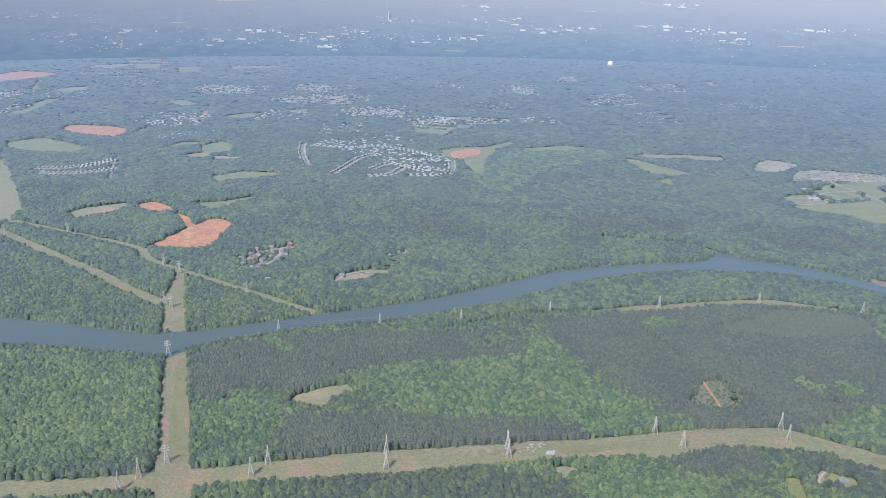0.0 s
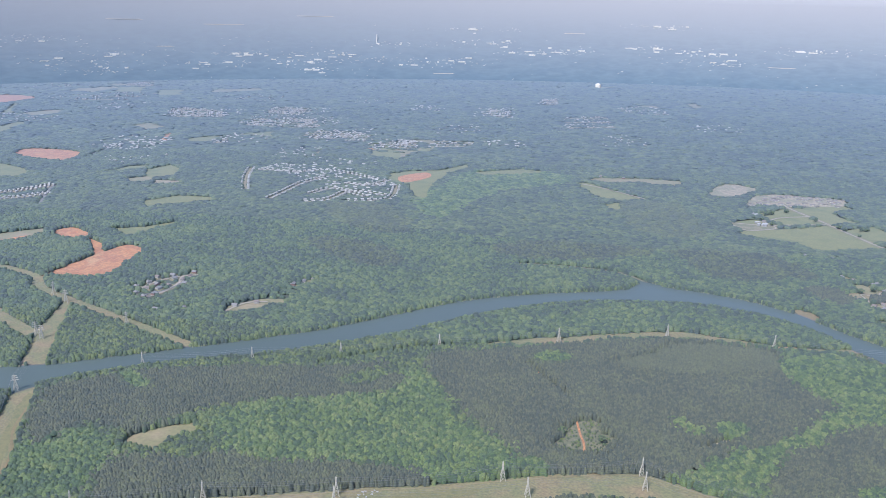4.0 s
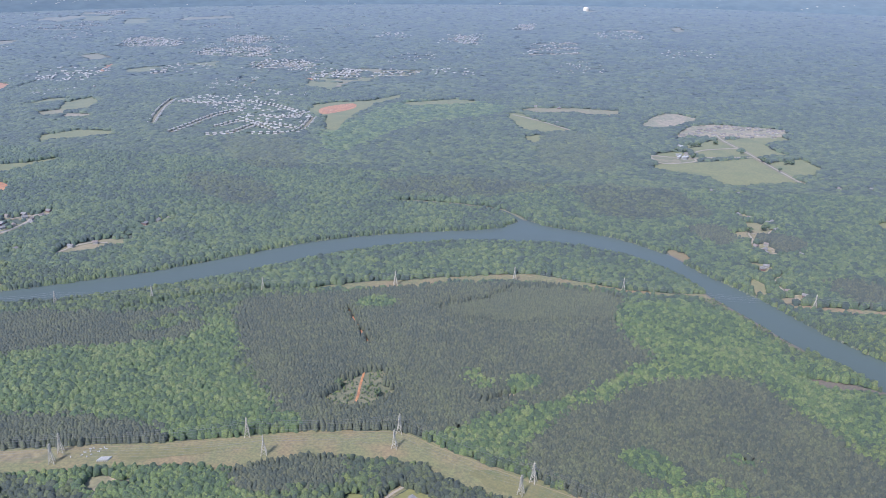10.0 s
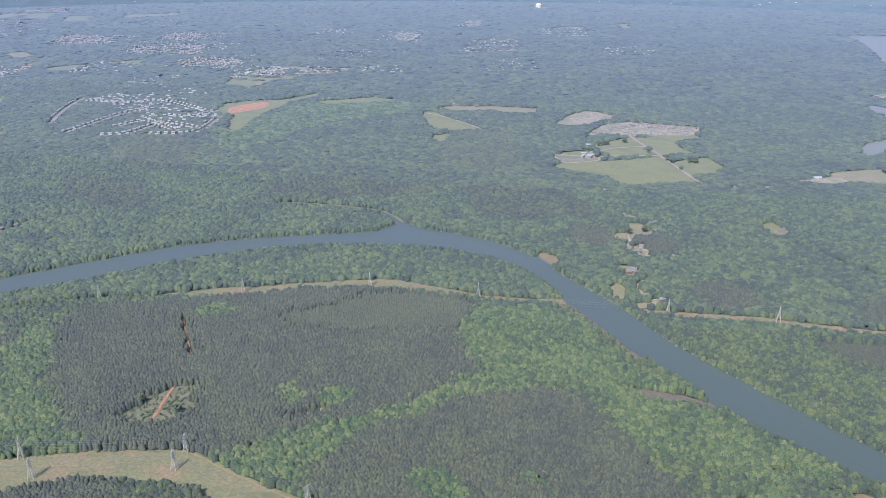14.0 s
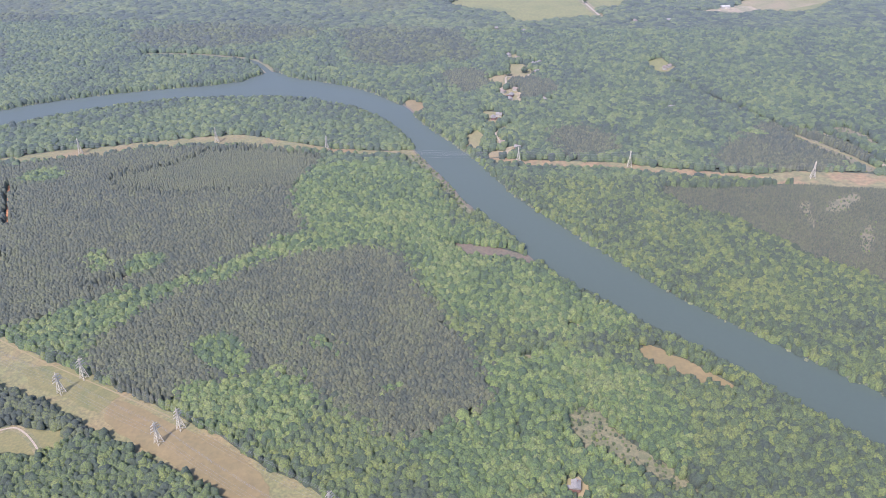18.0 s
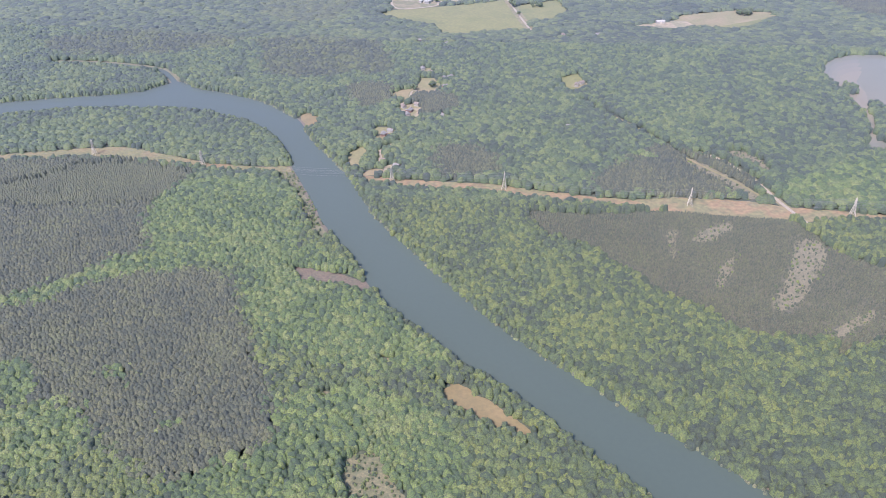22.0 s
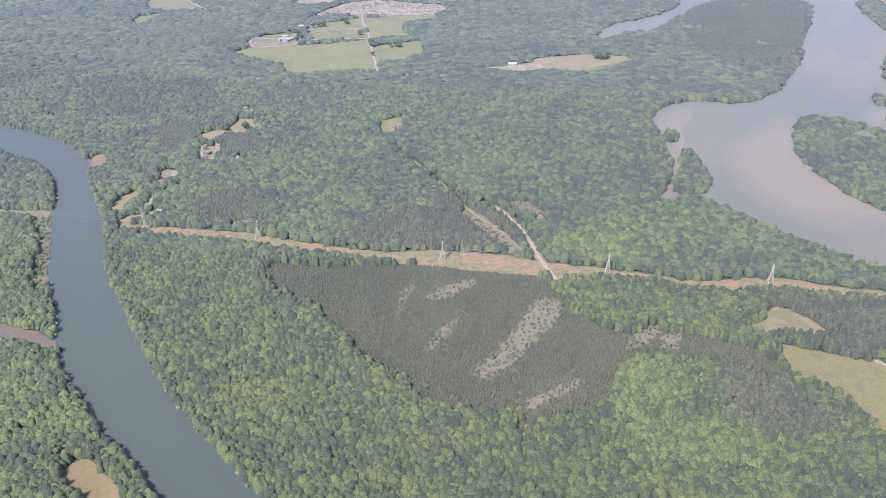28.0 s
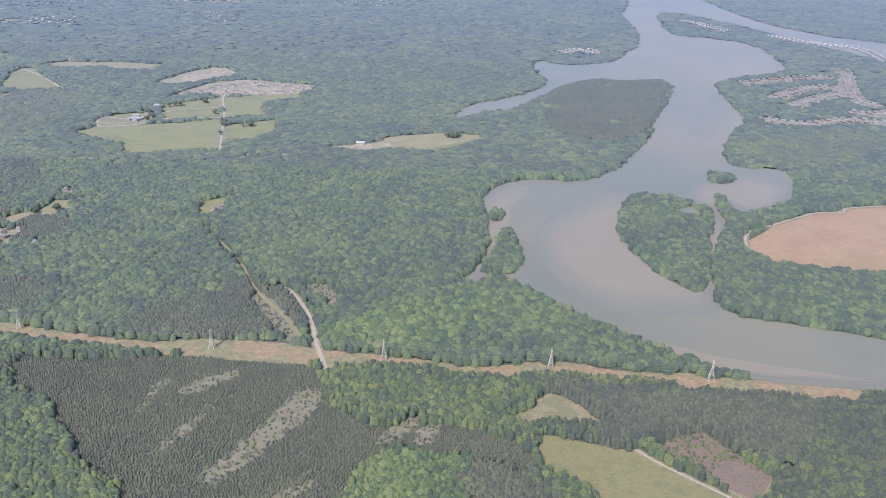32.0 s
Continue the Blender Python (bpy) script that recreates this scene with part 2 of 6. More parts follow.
M_WALL = material("pale siding", [(0.5, 0.47, 0.42), (0.6, 0.57, 0.52)], 3, 0.5)
M_ROOF = material("grey shingle roof", [(0.36, 0.34, 0.32), (0.48, 0.46, 0.43)], 3, 0.5)
M_ROOFB = material("brown shingle roof", [(0.38, 0.3, 0.24), (0.46, 0.38, 0.31)], 3, 0.5)
M_WHITE = material("white metal roof", [(0.75, 0.75, 0.74), (0.82, 0.82, 0.8)], 4, 0.5)
M_BARK = material("bark", [(0.12, 0.09, 0.06), (0.18, 0.13, 0.09)], 1, 0.2)
M_FARLAND = material("far wooded land with haze in its colour", [(0.132, 0.212, 0.294), (0.164, 0.25, 0.33), (0.136, 0.218, 0.302), (0.178, 0.262, 0.338)], 70, 14, stretch=(0.4, 0.4, 1.6), contrast=(0.3, 0.74), grain=(0.93, 1.07), hazed=False)
# haze painted in: the base colour pales with height towards the horizon
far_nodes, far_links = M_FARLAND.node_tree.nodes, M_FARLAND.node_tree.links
far_xyz, far_up, far_haze = far_nodes.new("ShaderNodeSeparateXYZ"), far_nodes.new("ShaderNodeMapRange"), far_nodes.new("ShaderNodeMix")
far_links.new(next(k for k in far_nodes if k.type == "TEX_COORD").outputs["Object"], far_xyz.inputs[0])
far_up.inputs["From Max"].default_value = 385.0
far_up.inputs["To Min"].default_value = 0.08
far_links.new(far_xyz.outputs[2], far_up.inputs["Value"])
far_haze.data_type = "RGBA"
far_haze.inputs[7].default_value = (0.485, 0.505, 0.565, 1)
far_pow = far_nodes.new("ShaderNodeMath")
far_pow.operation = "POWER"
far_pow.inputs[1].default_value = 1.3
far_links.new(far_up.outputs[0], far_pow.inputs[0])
far_links.new(far_pow.outputs[0], far_haze.inputs[0])
far_links.new(next(k for k in far_nodes if k.type == "HUE_SAT").outputs[0], far_haze.inputs[6])
far_links.new(far_haze.outputs[2], far_nodes["Principled BSDF"].inputs["Base Color"])
# plain pale colours, drawn without the grazing veil
M_FARROOF = material("far white roof left unveiled", [(0.8, 0.79, 0.78), (0.9, 0.88, 0.86)], 10, 2, hazed=False)
M_FARLOT = material("far pale cleared ground left unveiled", [(0.6, 0.58, 0.57), (0.7, 0.66, 0.63)], 30, 5, hazed=False)
M_MURK = material("muddy pond water", [(0.15, 0.11, 0.065), (0.18, 0.13, 0.08)], 40, 10, grain=(0.96, 1.04), rough=0.15, spec=0.5)
M_PAINT = material("white painted steel", [(0.78, 0.79, 0.8), (0.84, 0.84, 0.83)], 5, 0.6, rough=0.5)
# paler than the near roofs, so far houses read as white specks
M_PALEROOF = material("bright pale shingles", [(0.66, 0.62, 0.56), (0.82, 0.8, 0.75)], 12, 4)
M_BRICK = material("red brick wall", [(0.3, 0.14, 0.1), (0.36, 0.18, 0.13)], 2, 0.3)
M_LOTS = material("tan graded lots and lawns", [(0.52, 0.41, 0.25), (0.36, 0.34, 0.17), (0.6, 0.48, 0.31), (0.42, 0.36, 0.19)], 30, 4.0)


# ---- plan ----
def relief(x, y):
    """Height of the land: low swells either side of the river."""
    h = 0.0
    for cx, row in ((-300, (4.7, 5.8, 9.1)), (300, (0.3, -15.2, 0.0)), (900, (6.6, 1.8, -7.4))):
        for cy, w in zip((700, 1150, 1600), row):
            h = h + w * np.exp(-((x - cx) ** 2 + (y - cy) ** 2) / (2 * 380.0 ** 2))
    return h


def smooth(pts, closed=True, steps=5, wobble=0.0):
    """A rounded outline through a few corner points."""
    p = np.array(pts, float)
    k = len(p)
    out = []
    rng = np.random.default_rng(k + int(abs(p[0, 0])))
    for i in range(k if closed else k - 1):
        if closed:
            a, b, c, d = p[(i - 1) % k], p[i], p[(i + 1) % k], p[(i + 2) % k]
        else:
            a, b, c, d = p[max(i - 1, 0)], p[i], p[i + 1], p[min(i + 2, k - 1)]
        for s in range(steps):
            t = s / steps
            q = b + 0.5 * t * (c - a) + t * t * (a - 2.5 * b + 2 * c - 0.5 * d) + t ** 3 * (-0.5 * a + 1.5 * b - 1.5 * c + 0.5 * d)
            out.append(q + rng.normal(0, wobble, 2) if wobble else q)
    if not closed:
        out.append(p[-1])
    return np.array(out)


def edged(pts, step=12.0):
    """A field's outline: straight sides, a little worn."""
    p = np.array(pts, float)
    rng = np.random.default_rng(int(abs(p[0, 0])) + len(p))
    out = []
    for a, b in zip(p, np.roll(p, -1, 0)):
        k = max(2, int(np.linalg.norm(b - a) / step))
        out += [a + (b - a) * i / k + rng.normal(0, 0.7, 2) for i in range(k)]
    return np.array(out)


def ribbon(pts, width, steps=5):
    """The outline of a band of even width along a line."""
    c = smooth(pts, False, steps)
    d = np.gradient(c, axis=0)
    d /= np.linalg.norm(d, axis=1)[:, None] + 1e-9
    side = np.stack([-d[:, 1], d[:, 0]], 1) * width / 2
    return np.concatenate([c + side, (c - side)[::-1]])


# the class of each 2 m cell of the land: 0 broadleaf, 1 pine, 2 open, 3 young pine, 4 houses among trees, 5 cutover, 6 bright, 7 mixed, 8 scrub, 9 close young pine
X0, Y0, CELL = -3200.0, 20.0, 2.0
LAND = np.zeros((2190, 3500), np.int8)


def mark(outline, kind):
    o = np.asarray(outline)
    lo, hi = o.min(0), o.max(0)
    i0, j0 = max(0, int((lo[0] - X0) / CELL)), max(0, int((lo[1] - Y0) / CELL))
    i1, j1 = min(LAND.shape[1], int((hi[0] - X0) / CELL) + 2), min(LAND.shape[0], int((hi[1] - Y0) / CELL) + 2)
    if i1 <= i0 or j1 <= j0:
        return
    gx, gy = np.meshgrid(X0 + (np.arange(i0, i1) + 0.5) * CELL, Y0 + (np.arange(j0, j1) + 0.5) * CELL)
    inside = np.zeros(gx.shape, bool)
    for (xa, ya), (xb, yb) in zip(o, np.roll(o, -1, 0)):
        if ya != yb:
            inside ^= ((ya > gy) != (yb > gy)) & (gx < (xb - xa) * (gy - ya) / (yb - ya) + xa)
    LAND[j0:j1, i0:i1][inside] = kind


def kind_at(x, y):
    i = np.clip(((x - X0) / CELL).astype(int), 0, LAND.shape[1] - 1)
    j = np.clip(((y - Y0) / CELL).astype(int), 0, LAND.shape[0] - 1)
    return LAND[j, i]


from mathutils import geometry


def sheet(name, outline, mat, lift, label, category, kind="structure", grid=28.0):
    """A patch of ground draped over the land, a little above the sheet below it."""
    o = [tuple(p) for p in outline]
    lo, hi = np.min(o, 0), np.max(o, 0)
    pts = [Vector(p) for p in o]
    for x in np.arange(lo[0] + grid / 2, hi[0], grid):
        for y in np.arange(lo[1] + grid / 2, hi[1], grid):
            pts.append(Vector((x, y)))
    v, _, f, *_ = geometry.delaunay_2d_cdt(pts, [], [list(range(len(o)))], 1, 1e-4)
    me = bpy.data.meshes.new(name)
    me.from_pydata([(p[0], p[1], float(relief(p[0], p[1])) + lift) for p in v], [], [list(q) for q in f])
    me.materials.append(mat)
    for p in me.polygons:
        p.use_smooth = True
    if me.polygons and me.polygons[0].normal.z < 0:
        me.flip_normals()
    return tagged(new(name, me), label, category, kind=kind)


def tri_mesh(name, verts, tris, mat, smooth_faces=True):
    me = bpy.data.meshes.new(name)
    me.vertices.add(len(verts))
    me.vertices.foreach_set("co", np.ascontiguousarray(verts, np.float32).ravel())
    me.loops.add(3 * len(tris))
    me.loops.foreach_set("vertex_index", np.ascontiguousarray(tris, np.int32).ravel())
    me.polygons.add(len(tris))
    me.polygons.foreach_set("loop_start", np.arange(0, 3 * len(tris), 3, dtype=np.int32))
    me.polygons.foreach_set("use_smooth", np.full(len(tris), smooth_faces, bool))
    me.update(calc_edges=True)
    me.materials.append(mat)
    return me


# ---- land and water ----
MID = (545.0, 180.0)


def ground_sheet():
    radii = np.concatenate([np.arange(0, 2200, 40.0), np.linspace(2200, 4140, 24)])
    ang = np.linspace(0, 2 * math.pi, 256, endpoint=False)
    x = MID[0] + radii[1:, None] * np.sin(ang)
    y = MID[1] + radii[1:, None] * np.cos(ang)
    v = [(MID[0], MID[1], float(relief(*MID)))] + list(zip(x.ravel(), y.ravel(), relief(x, y).ravel()))
    k = len(ang)
    f = [(0, 1 + (j + 1) % k, 1 + j) for j in range(k)]
    for i in range(len(radii) - 2):
        b = 1 + i * k
        f += [(b + j, b + (j + 1) % k, b + k + (j + 1) % k, b + k + j) for j in range(k)]
    me = bpy.data.meshes.new("ground")
    me.from_pydata(v, [], f)
    me.materials.append(M_FLOOR)
    for p in me.polygons:
        p.use_smooth = True
    tagged(new("ground", me), "dark green wooded valley floor under the trees", "ground", kind="structure")
    # steep wall painted as far land, its top coloured like hazy sky
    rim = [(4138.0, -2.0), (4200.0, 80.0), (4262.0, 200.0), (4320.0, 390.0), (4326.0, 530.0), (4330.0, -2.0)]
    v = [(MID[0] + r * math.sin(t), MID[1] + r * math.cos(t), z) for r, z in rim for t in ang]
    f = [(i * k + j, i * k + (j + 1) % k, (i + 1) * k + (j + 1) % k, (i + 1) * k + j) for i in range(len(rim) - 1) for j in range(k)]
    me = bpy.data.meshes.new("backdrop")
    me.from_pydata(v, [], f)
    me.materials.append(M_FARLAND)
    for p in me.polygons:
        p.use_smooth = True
    tagged(new("backdrop", me), "backdrop wall painted as hazy blue wooded land up to the horizon", "backdrop", kind="structure")


ground_sheet()

RIVER_N = [(-700, 800), (-579, 783), (-471, 773), (-403, 763), (-347, 761), (-290, 788), (-225, 824), (-156, 863), (-70, 922), (12, 997), (89, 1062), (187, 1111), (285, 1148), (325, 1188), (358, 1170), (405, 1155), (450, 1134), (502, 1088), (538, 1029), (569, 985), (598, 940), (632, 875), (676, 815), (706, 776), (738, 735), (776, 696), (815, 662), (850, 632), (900, 590), (960, 530), (1040, 440), (1110, 330), (1150, 200), (1160, 40)]
RIVER_S = [(-640, 706), (-527, 706), (-433, 707), (-375, 704), (-327, 703), (-308, 724), (-266, 754), (-193, 796), (-112, 832), (-33, 883), (26, 931), (84, 986), (162, 1045), (236, 1081), (318, 1096), (373, 1096), (430, 1080), (473, 1052), (508, 1010), (535, 959), (571, 892), (602, 835), (628, 798), (652, 757), (672, 730), (697, 706), (726, 678), (750, 660), (780, 632), (800, 612), (850, 565), (900, 515), (980, 415), (1045, 310), (1080, 190), (1085, 40)]
river = np.concatenate([smooth(RIVER_N, False, 4, 0.6), smooth(RIVER_S, False, 4, 0.6)[::-1]])
LAKE_W = [(1480, 895), (1363, 893), (1301, 899), (1265, 918), (1223, 944), (1190, 975), (1160, 1003), (1134, 1033), (1115, 1048), (1092, 1030), (1087, 1046), (1099, 1078), (1107, 1120), (1106, 1165), (1104, 1209), (1102, 1262), (1124, 1308), (1166, 1332), (1213, 1327), (1260, 1368), (1299, 1442), (1339, 1539), (1364, 1633), (1411, 1760), (1434, 1863), (1412, 1878), (1344, 1862), (1306, 1877), (1273, 1852), (1229, 1805), (1176, 1714), (1138, 1653), (1103, 1643), (1060, 1605), (1059, 1648), (1094, 1705), (1140, 1740), (1208, 1840), (1193, 1951), (1203, 2037), (1257, 2008), (1326, 2031), (1381, 2104), (1454, 2339), (1457, 2631), (1514, 2907), (1557, 3249)]
LAKE_E = [(1520, 935), (1436, 962), (1397, 976), (1356, 986), (1317, 997), (1305, 1026), (1334, 1138), (1361, 1208), (1362, 1259), (1375, 1288), (1379, 1243), (1396, 1236), (1443, 1267), (1465, 1306), (1486, 1390), (1423, 1406), (1427, 1467), (1450, 1535), (1499, 1630), (1506, 1714), (1511, 1851), (1535, 1897), (1612, 1952), (1689, 2011), (1705, 2150), (1694, 2274), (1624, 2346), (1543, 2391), (1575, 2702), (1670, 2660), (1772, 2457), (1845, 2283), (1955, 2115), (2039, 2297), (1903, 2438), (1819, 2606), (1769, 2924), (1802, 3305)]
lake = np.concatenate([smooth(LAKE_W, False, 4, 0.8), smooth(LAKE_E, False, 4, 0.8)[::-1]])
ISLAND = smooth([(1276, 1279), (1324, 1274), (1343, 1249), (1351, 1216), (1327, 1145), (1308, 1065), (1292, 1038), (1269, 1061), (1255, 1097), (1245, 1137), (1241, 1189), (1259, 1250)], wobble=1.5)
ISLET = smooth([(1379, 1360), (1395, 1379), (1410, 1358), (1397, 1336), (1378, 1339)], wobble=1)
SPIT = smooth([(1122, 1160), (1133, 1160), (1138, 1119), (1137, 1078), (1124, 1058), (1106, 1056), (1103, 1080), (1113, 1109)], wobble=1)
REEDS = smooth([(1109, 1212), (1118, 1222), (1124, 1213), (1123, 1196), (1112, 1187)], wobble=1)

# stands of pine, then everything open
PINES = [
    [(55, 865), (108, 888), (164, 909), (272, 952), (356, 964), (434, 949), (438, 909), (428, 873), (440, 835), (456, 806), (450, 790), (413, 752), (384, 724), (352, 703), (319, 690), (296, 665), (273, 653), (216, 648), (163, 645), (142, 685), (112, 718), (83, 766), (61, 811)],
    [(354, 622), (354, 650), (380, 700), (418, 722), (431, 742), (459, 760), (494, 767), (534, 770), (549, 750), (568, 707), (592, 674), (613, 633), (623, 602), (612, 590), (586, 575), (574, 565), (546, 577), (513, 601), (480, 618), (452, 611), (431, 596), (406, 587), (372, 612)],
    [(815, 934), (843, 979), (886, 1025), (942, 990), (961, 938), (930, 927), (865, 924)],
    [(665, 982), (676, 1013), (697, 1019), (725, 998), (731, 967), (708, 952), (682, 953)],
    [(1209, 1747), (1267, 1853), (1412, 1882), (1412, 1814), (1349, 1595), (1293, 1507), (1231, 1510), (1196, 1581)],
    [(-291, 699), (-245, 755), (-135, 789), (-42, 810), (17, 835), (-69, 747), (-108, 714), (-137, 698), (-183, 650), (-222, 661), (-251, 618)],
    [(-173, 609), (-118, 619), (-82, 632), (-50, 622), (12, 632), (72, 628), (76, 604), (13, 590), (-129, 555), (-157, 545)],
    [(-140, 790), (-90, 795), (-11, 775), (26, 809), (29, 772), (-63, 734), (-102, 726)],
    [(142, 597), (164, 608), (197, 614), (223, 611), (224, 584), (191, 572), (160, 567)],
    [(541, 1176), (571, 1195), (592, 1178), (597, 1140), (567, 1118)],
    [(621, 1161), (666, 1163), (674, 1120), (640, 1102)],
    [(1153, 880), (1204, 875), (1264, 875), (1330, 875), (1301, 803), (1264, 816), (1223, 823), (1180, 812), (1159, 842)],
    [(1103, 798), (1132, 779), (1158, 746), (1158, 731), (1101, 726)],
]
# a younger, paler stand at the head of the big one
CLOSE = [(251, 890), (290, 915), (320, 945), (357, 958), (430, 947), (436, 909), (430, 886), (400, 880), (367, 872), (318, 862), (274, 865)]
YOUNG = [(763, 889), (827, 888), (906, 900), (978, 887), (997, 850), (1032, 819), (1075, 825), (1112, 816), (1135, 801), (1135, 783), (1108, 791), (1072, 793), (1051, 801), (1032, 781), (1017, 746), (991, 728), (966, 710), (961, 725), (912, 729), (889, 754), (852, 783), (810, 830), (777, 850)]
for p in PINES:
    mark(smooth(p, wobble=2), 1)
mark(smooth(YOUNG, wobble=2), 3)

KINDRED = [
    (6, [(-112, 700), (-62, 733), (-4, 759), (38, 815), (55, 809), (80, 770), (92, 720), (111, 708), (129, 705), (150, 679), (154, 646), (121, 624), (76, 604), (60, 632), (15, 634), (-30, 625), (-82, 634), (-109, 660)]),
    (6, [(-263, 624), (-223, 650), (-192, 635), (-171, 602), (-180, 548), (-223, 529)]),
    (6, [(1028, 774), (1045, 789), (1074, 795), (1099, 798), (1101, 770), (1095, 730), (1063, 722), (1041, 720)]),
    (6, [(-507, 673), (-396, 688), (-317, 675), (-271, 561), (-316, 515), (-409, 527)]),
    (6, [(418, 885), (465, 935), (533, 926), (589, 821), (639, 771), (570, 759), (539, 782), (481, 788), (434, 832)]),
    (6, [(975, 941), (1041, 990), (1102, 1020), (1112, 978), (1061, 915), (1008, 917)]),
    (6, [(1031, 770), (1103, 803), (1120, 739), (1110, 701), (1033, 691)]),
    (6, [(310, 648), (360, 617), (426, 606), (455, 619), (508, 591), (501, 558), (462, 573), (419, 589), (357, 622)]),
    (6, [(541, 773), (594, 763), (670, 742), (717, 688), (683, 664), (605, 689)]),
    (6, [(-95, 470), (-73, 491), (-58, 515), (-35, 520), (-25, 506), (-30, 475)]),
    (6, [(-60, 560), (100, 585), (150, 588), (170, 560), (150, 500), (70, 500), (60, 540)]),
    (6, [(-20, 1707), (22, 1862), (86, 1909), (254, 1892), (220, 1781), (122, 1714), (54, 1592), (6, 1457), (-47, 1480), (-57, 1590)]),
    (6, [(565, 600), (620, 640), (690, 645), (735, 600), (725, 545), (650, 520), (600, 525)]),
    (7, [(-44, 555), (43, 551), (63, 504), (-13, 489), (-34, 517)]),
    (7, [(-151, 530), (-99, 537), (-46, 534), (-32, 505), (-123, 487)]),
    (7, [(1193, 877), (1262, 883), (1389, 888), (1359, 779), (1280, 769), (1285, 805), (1252, 842), (1214, 815), (1187, 830)]),
    (7, [(254, 607), (296, 608), (356, 591), (401, 565), (292, 546), (254, 572)]),
    (7, [(-185, 1255), (-142, 1275), (-60, 1247), (-28, 1190), (-50, 1147), (-134, 1186)]),
    (7, [(-219, 1474), (-136, 1509), (-85, 1484), (-36, 1374), (-62, 1319), (-137, 1345)]),
    (7, [(400, 1346), (457, 1361), (553, 1344), (554, 1265), (501, 1210), (426, 1223), (404, 1282)]),
    (7, [(324, 1637), (417, 1679), (459, 1646), (467, 1466), (404, 1423), (346, 1476)]),
    (7, [(381, 1336), (465, 1369), (536, 1339), (584, 1265), (552, 1223), (434, 1275)]),
    (7, [(103, 1314), (240, 1364), (366, 1335), (280, 1279), (139, 1254)]),
    (7, [(1470, 1525), (1557, 1551), (1662, 1577), (1611, 1457), (1532, 1418), (1477, 1423), (1446, 1469)]),
]
for k, p in KINDRED:
    mark(smooth(p, wobble=3), k)
for p in PINES:
    mark(smooth(p, wobble=2), 1)
mark(smooth(YOUNG, wobble=2), 3)
mark(smooth(CLOSE, wobble=3), 9)

# broadleaf groves growing through the pines
for p in ([(278, 650), (300, 668), (322, 692), (355, 706), (386, 727), (415, 755), (452, 792), (500, 790), (500, 772), (462, 762), (432, 744), (418, 724), (380, 702), (356, 660), (340, 635), (310, 632)], [(293, 739), (299, 757), (314, 745), (318, 729)],
          [(498, 650), (501, 657), (517, 656), (518, 645), (508, 642)], [(423, 600), (461, 613), (483, 625), (503, 611), (516, 587), (510, 570), (483, 562), (461, 571), (446, 574)], [(552, 609), (560, 613), (567, 605), (558, 600)]):
    mark(smooth(p, wobble=2.5), 6)

HOUSED = [
    [(-459, 1796), (-388, 1558), (-265, 1473), (-115, 1579), (-134, 1741), (-360, 1855)],
    [(-329, 967), (-324, 1025), (-291, 1077), (-279, 1047), (-291, 964)],
    [(-205, 940), (-178, 988), (-145, 1067), (-128, 1059), (-164, 949)],
    [(-919, 1501), (-849, 1521), (-793, 1584), (-738, 1482), (-777, 1405), (-871, 1417)],
    [(1550, 1876), (1678, 1961), (1786, 2025), (1877, 2013), (1946, 1974), (1780, 1629), (1700, 1605), (1616, 1620), (1543, 1603), (1523, 1632), (1574, 1758), (1563, 1815)],
    [(1761, 2368), (1832, 2425), (1920, 2310), (1952, 2188), (1888, 2040), (1826, 2100), (1764, 2220)],
    [(1607, 2640), (1658, 2669), (1718, 2501), (1677, 2399), (1602, 2480)],
    [(1251, 2156), (1310, 2202), (1345, 2145), (1330, 2069), (1258, 2023)],
    [(-789, 2597), (-769, 2913), (-634, 2954), (-481, 2480), (-720, 2455)],
    [(-1016, 2605), (-1057, 2793), (-878, 2797), (-826, 2629)],
    [(249, 2614), (362, 2995), (630, 3154), (629, 2846), (358, 2642)],
    [(-267, 2977), (-173, 3129), (-163, 2958), (-240, 2903)],
    [(-33, 3012), (29, 3135), (108, 2923), (66, 2806)],
]
for p in HOUSED:
    mark(smooth(p), 4)

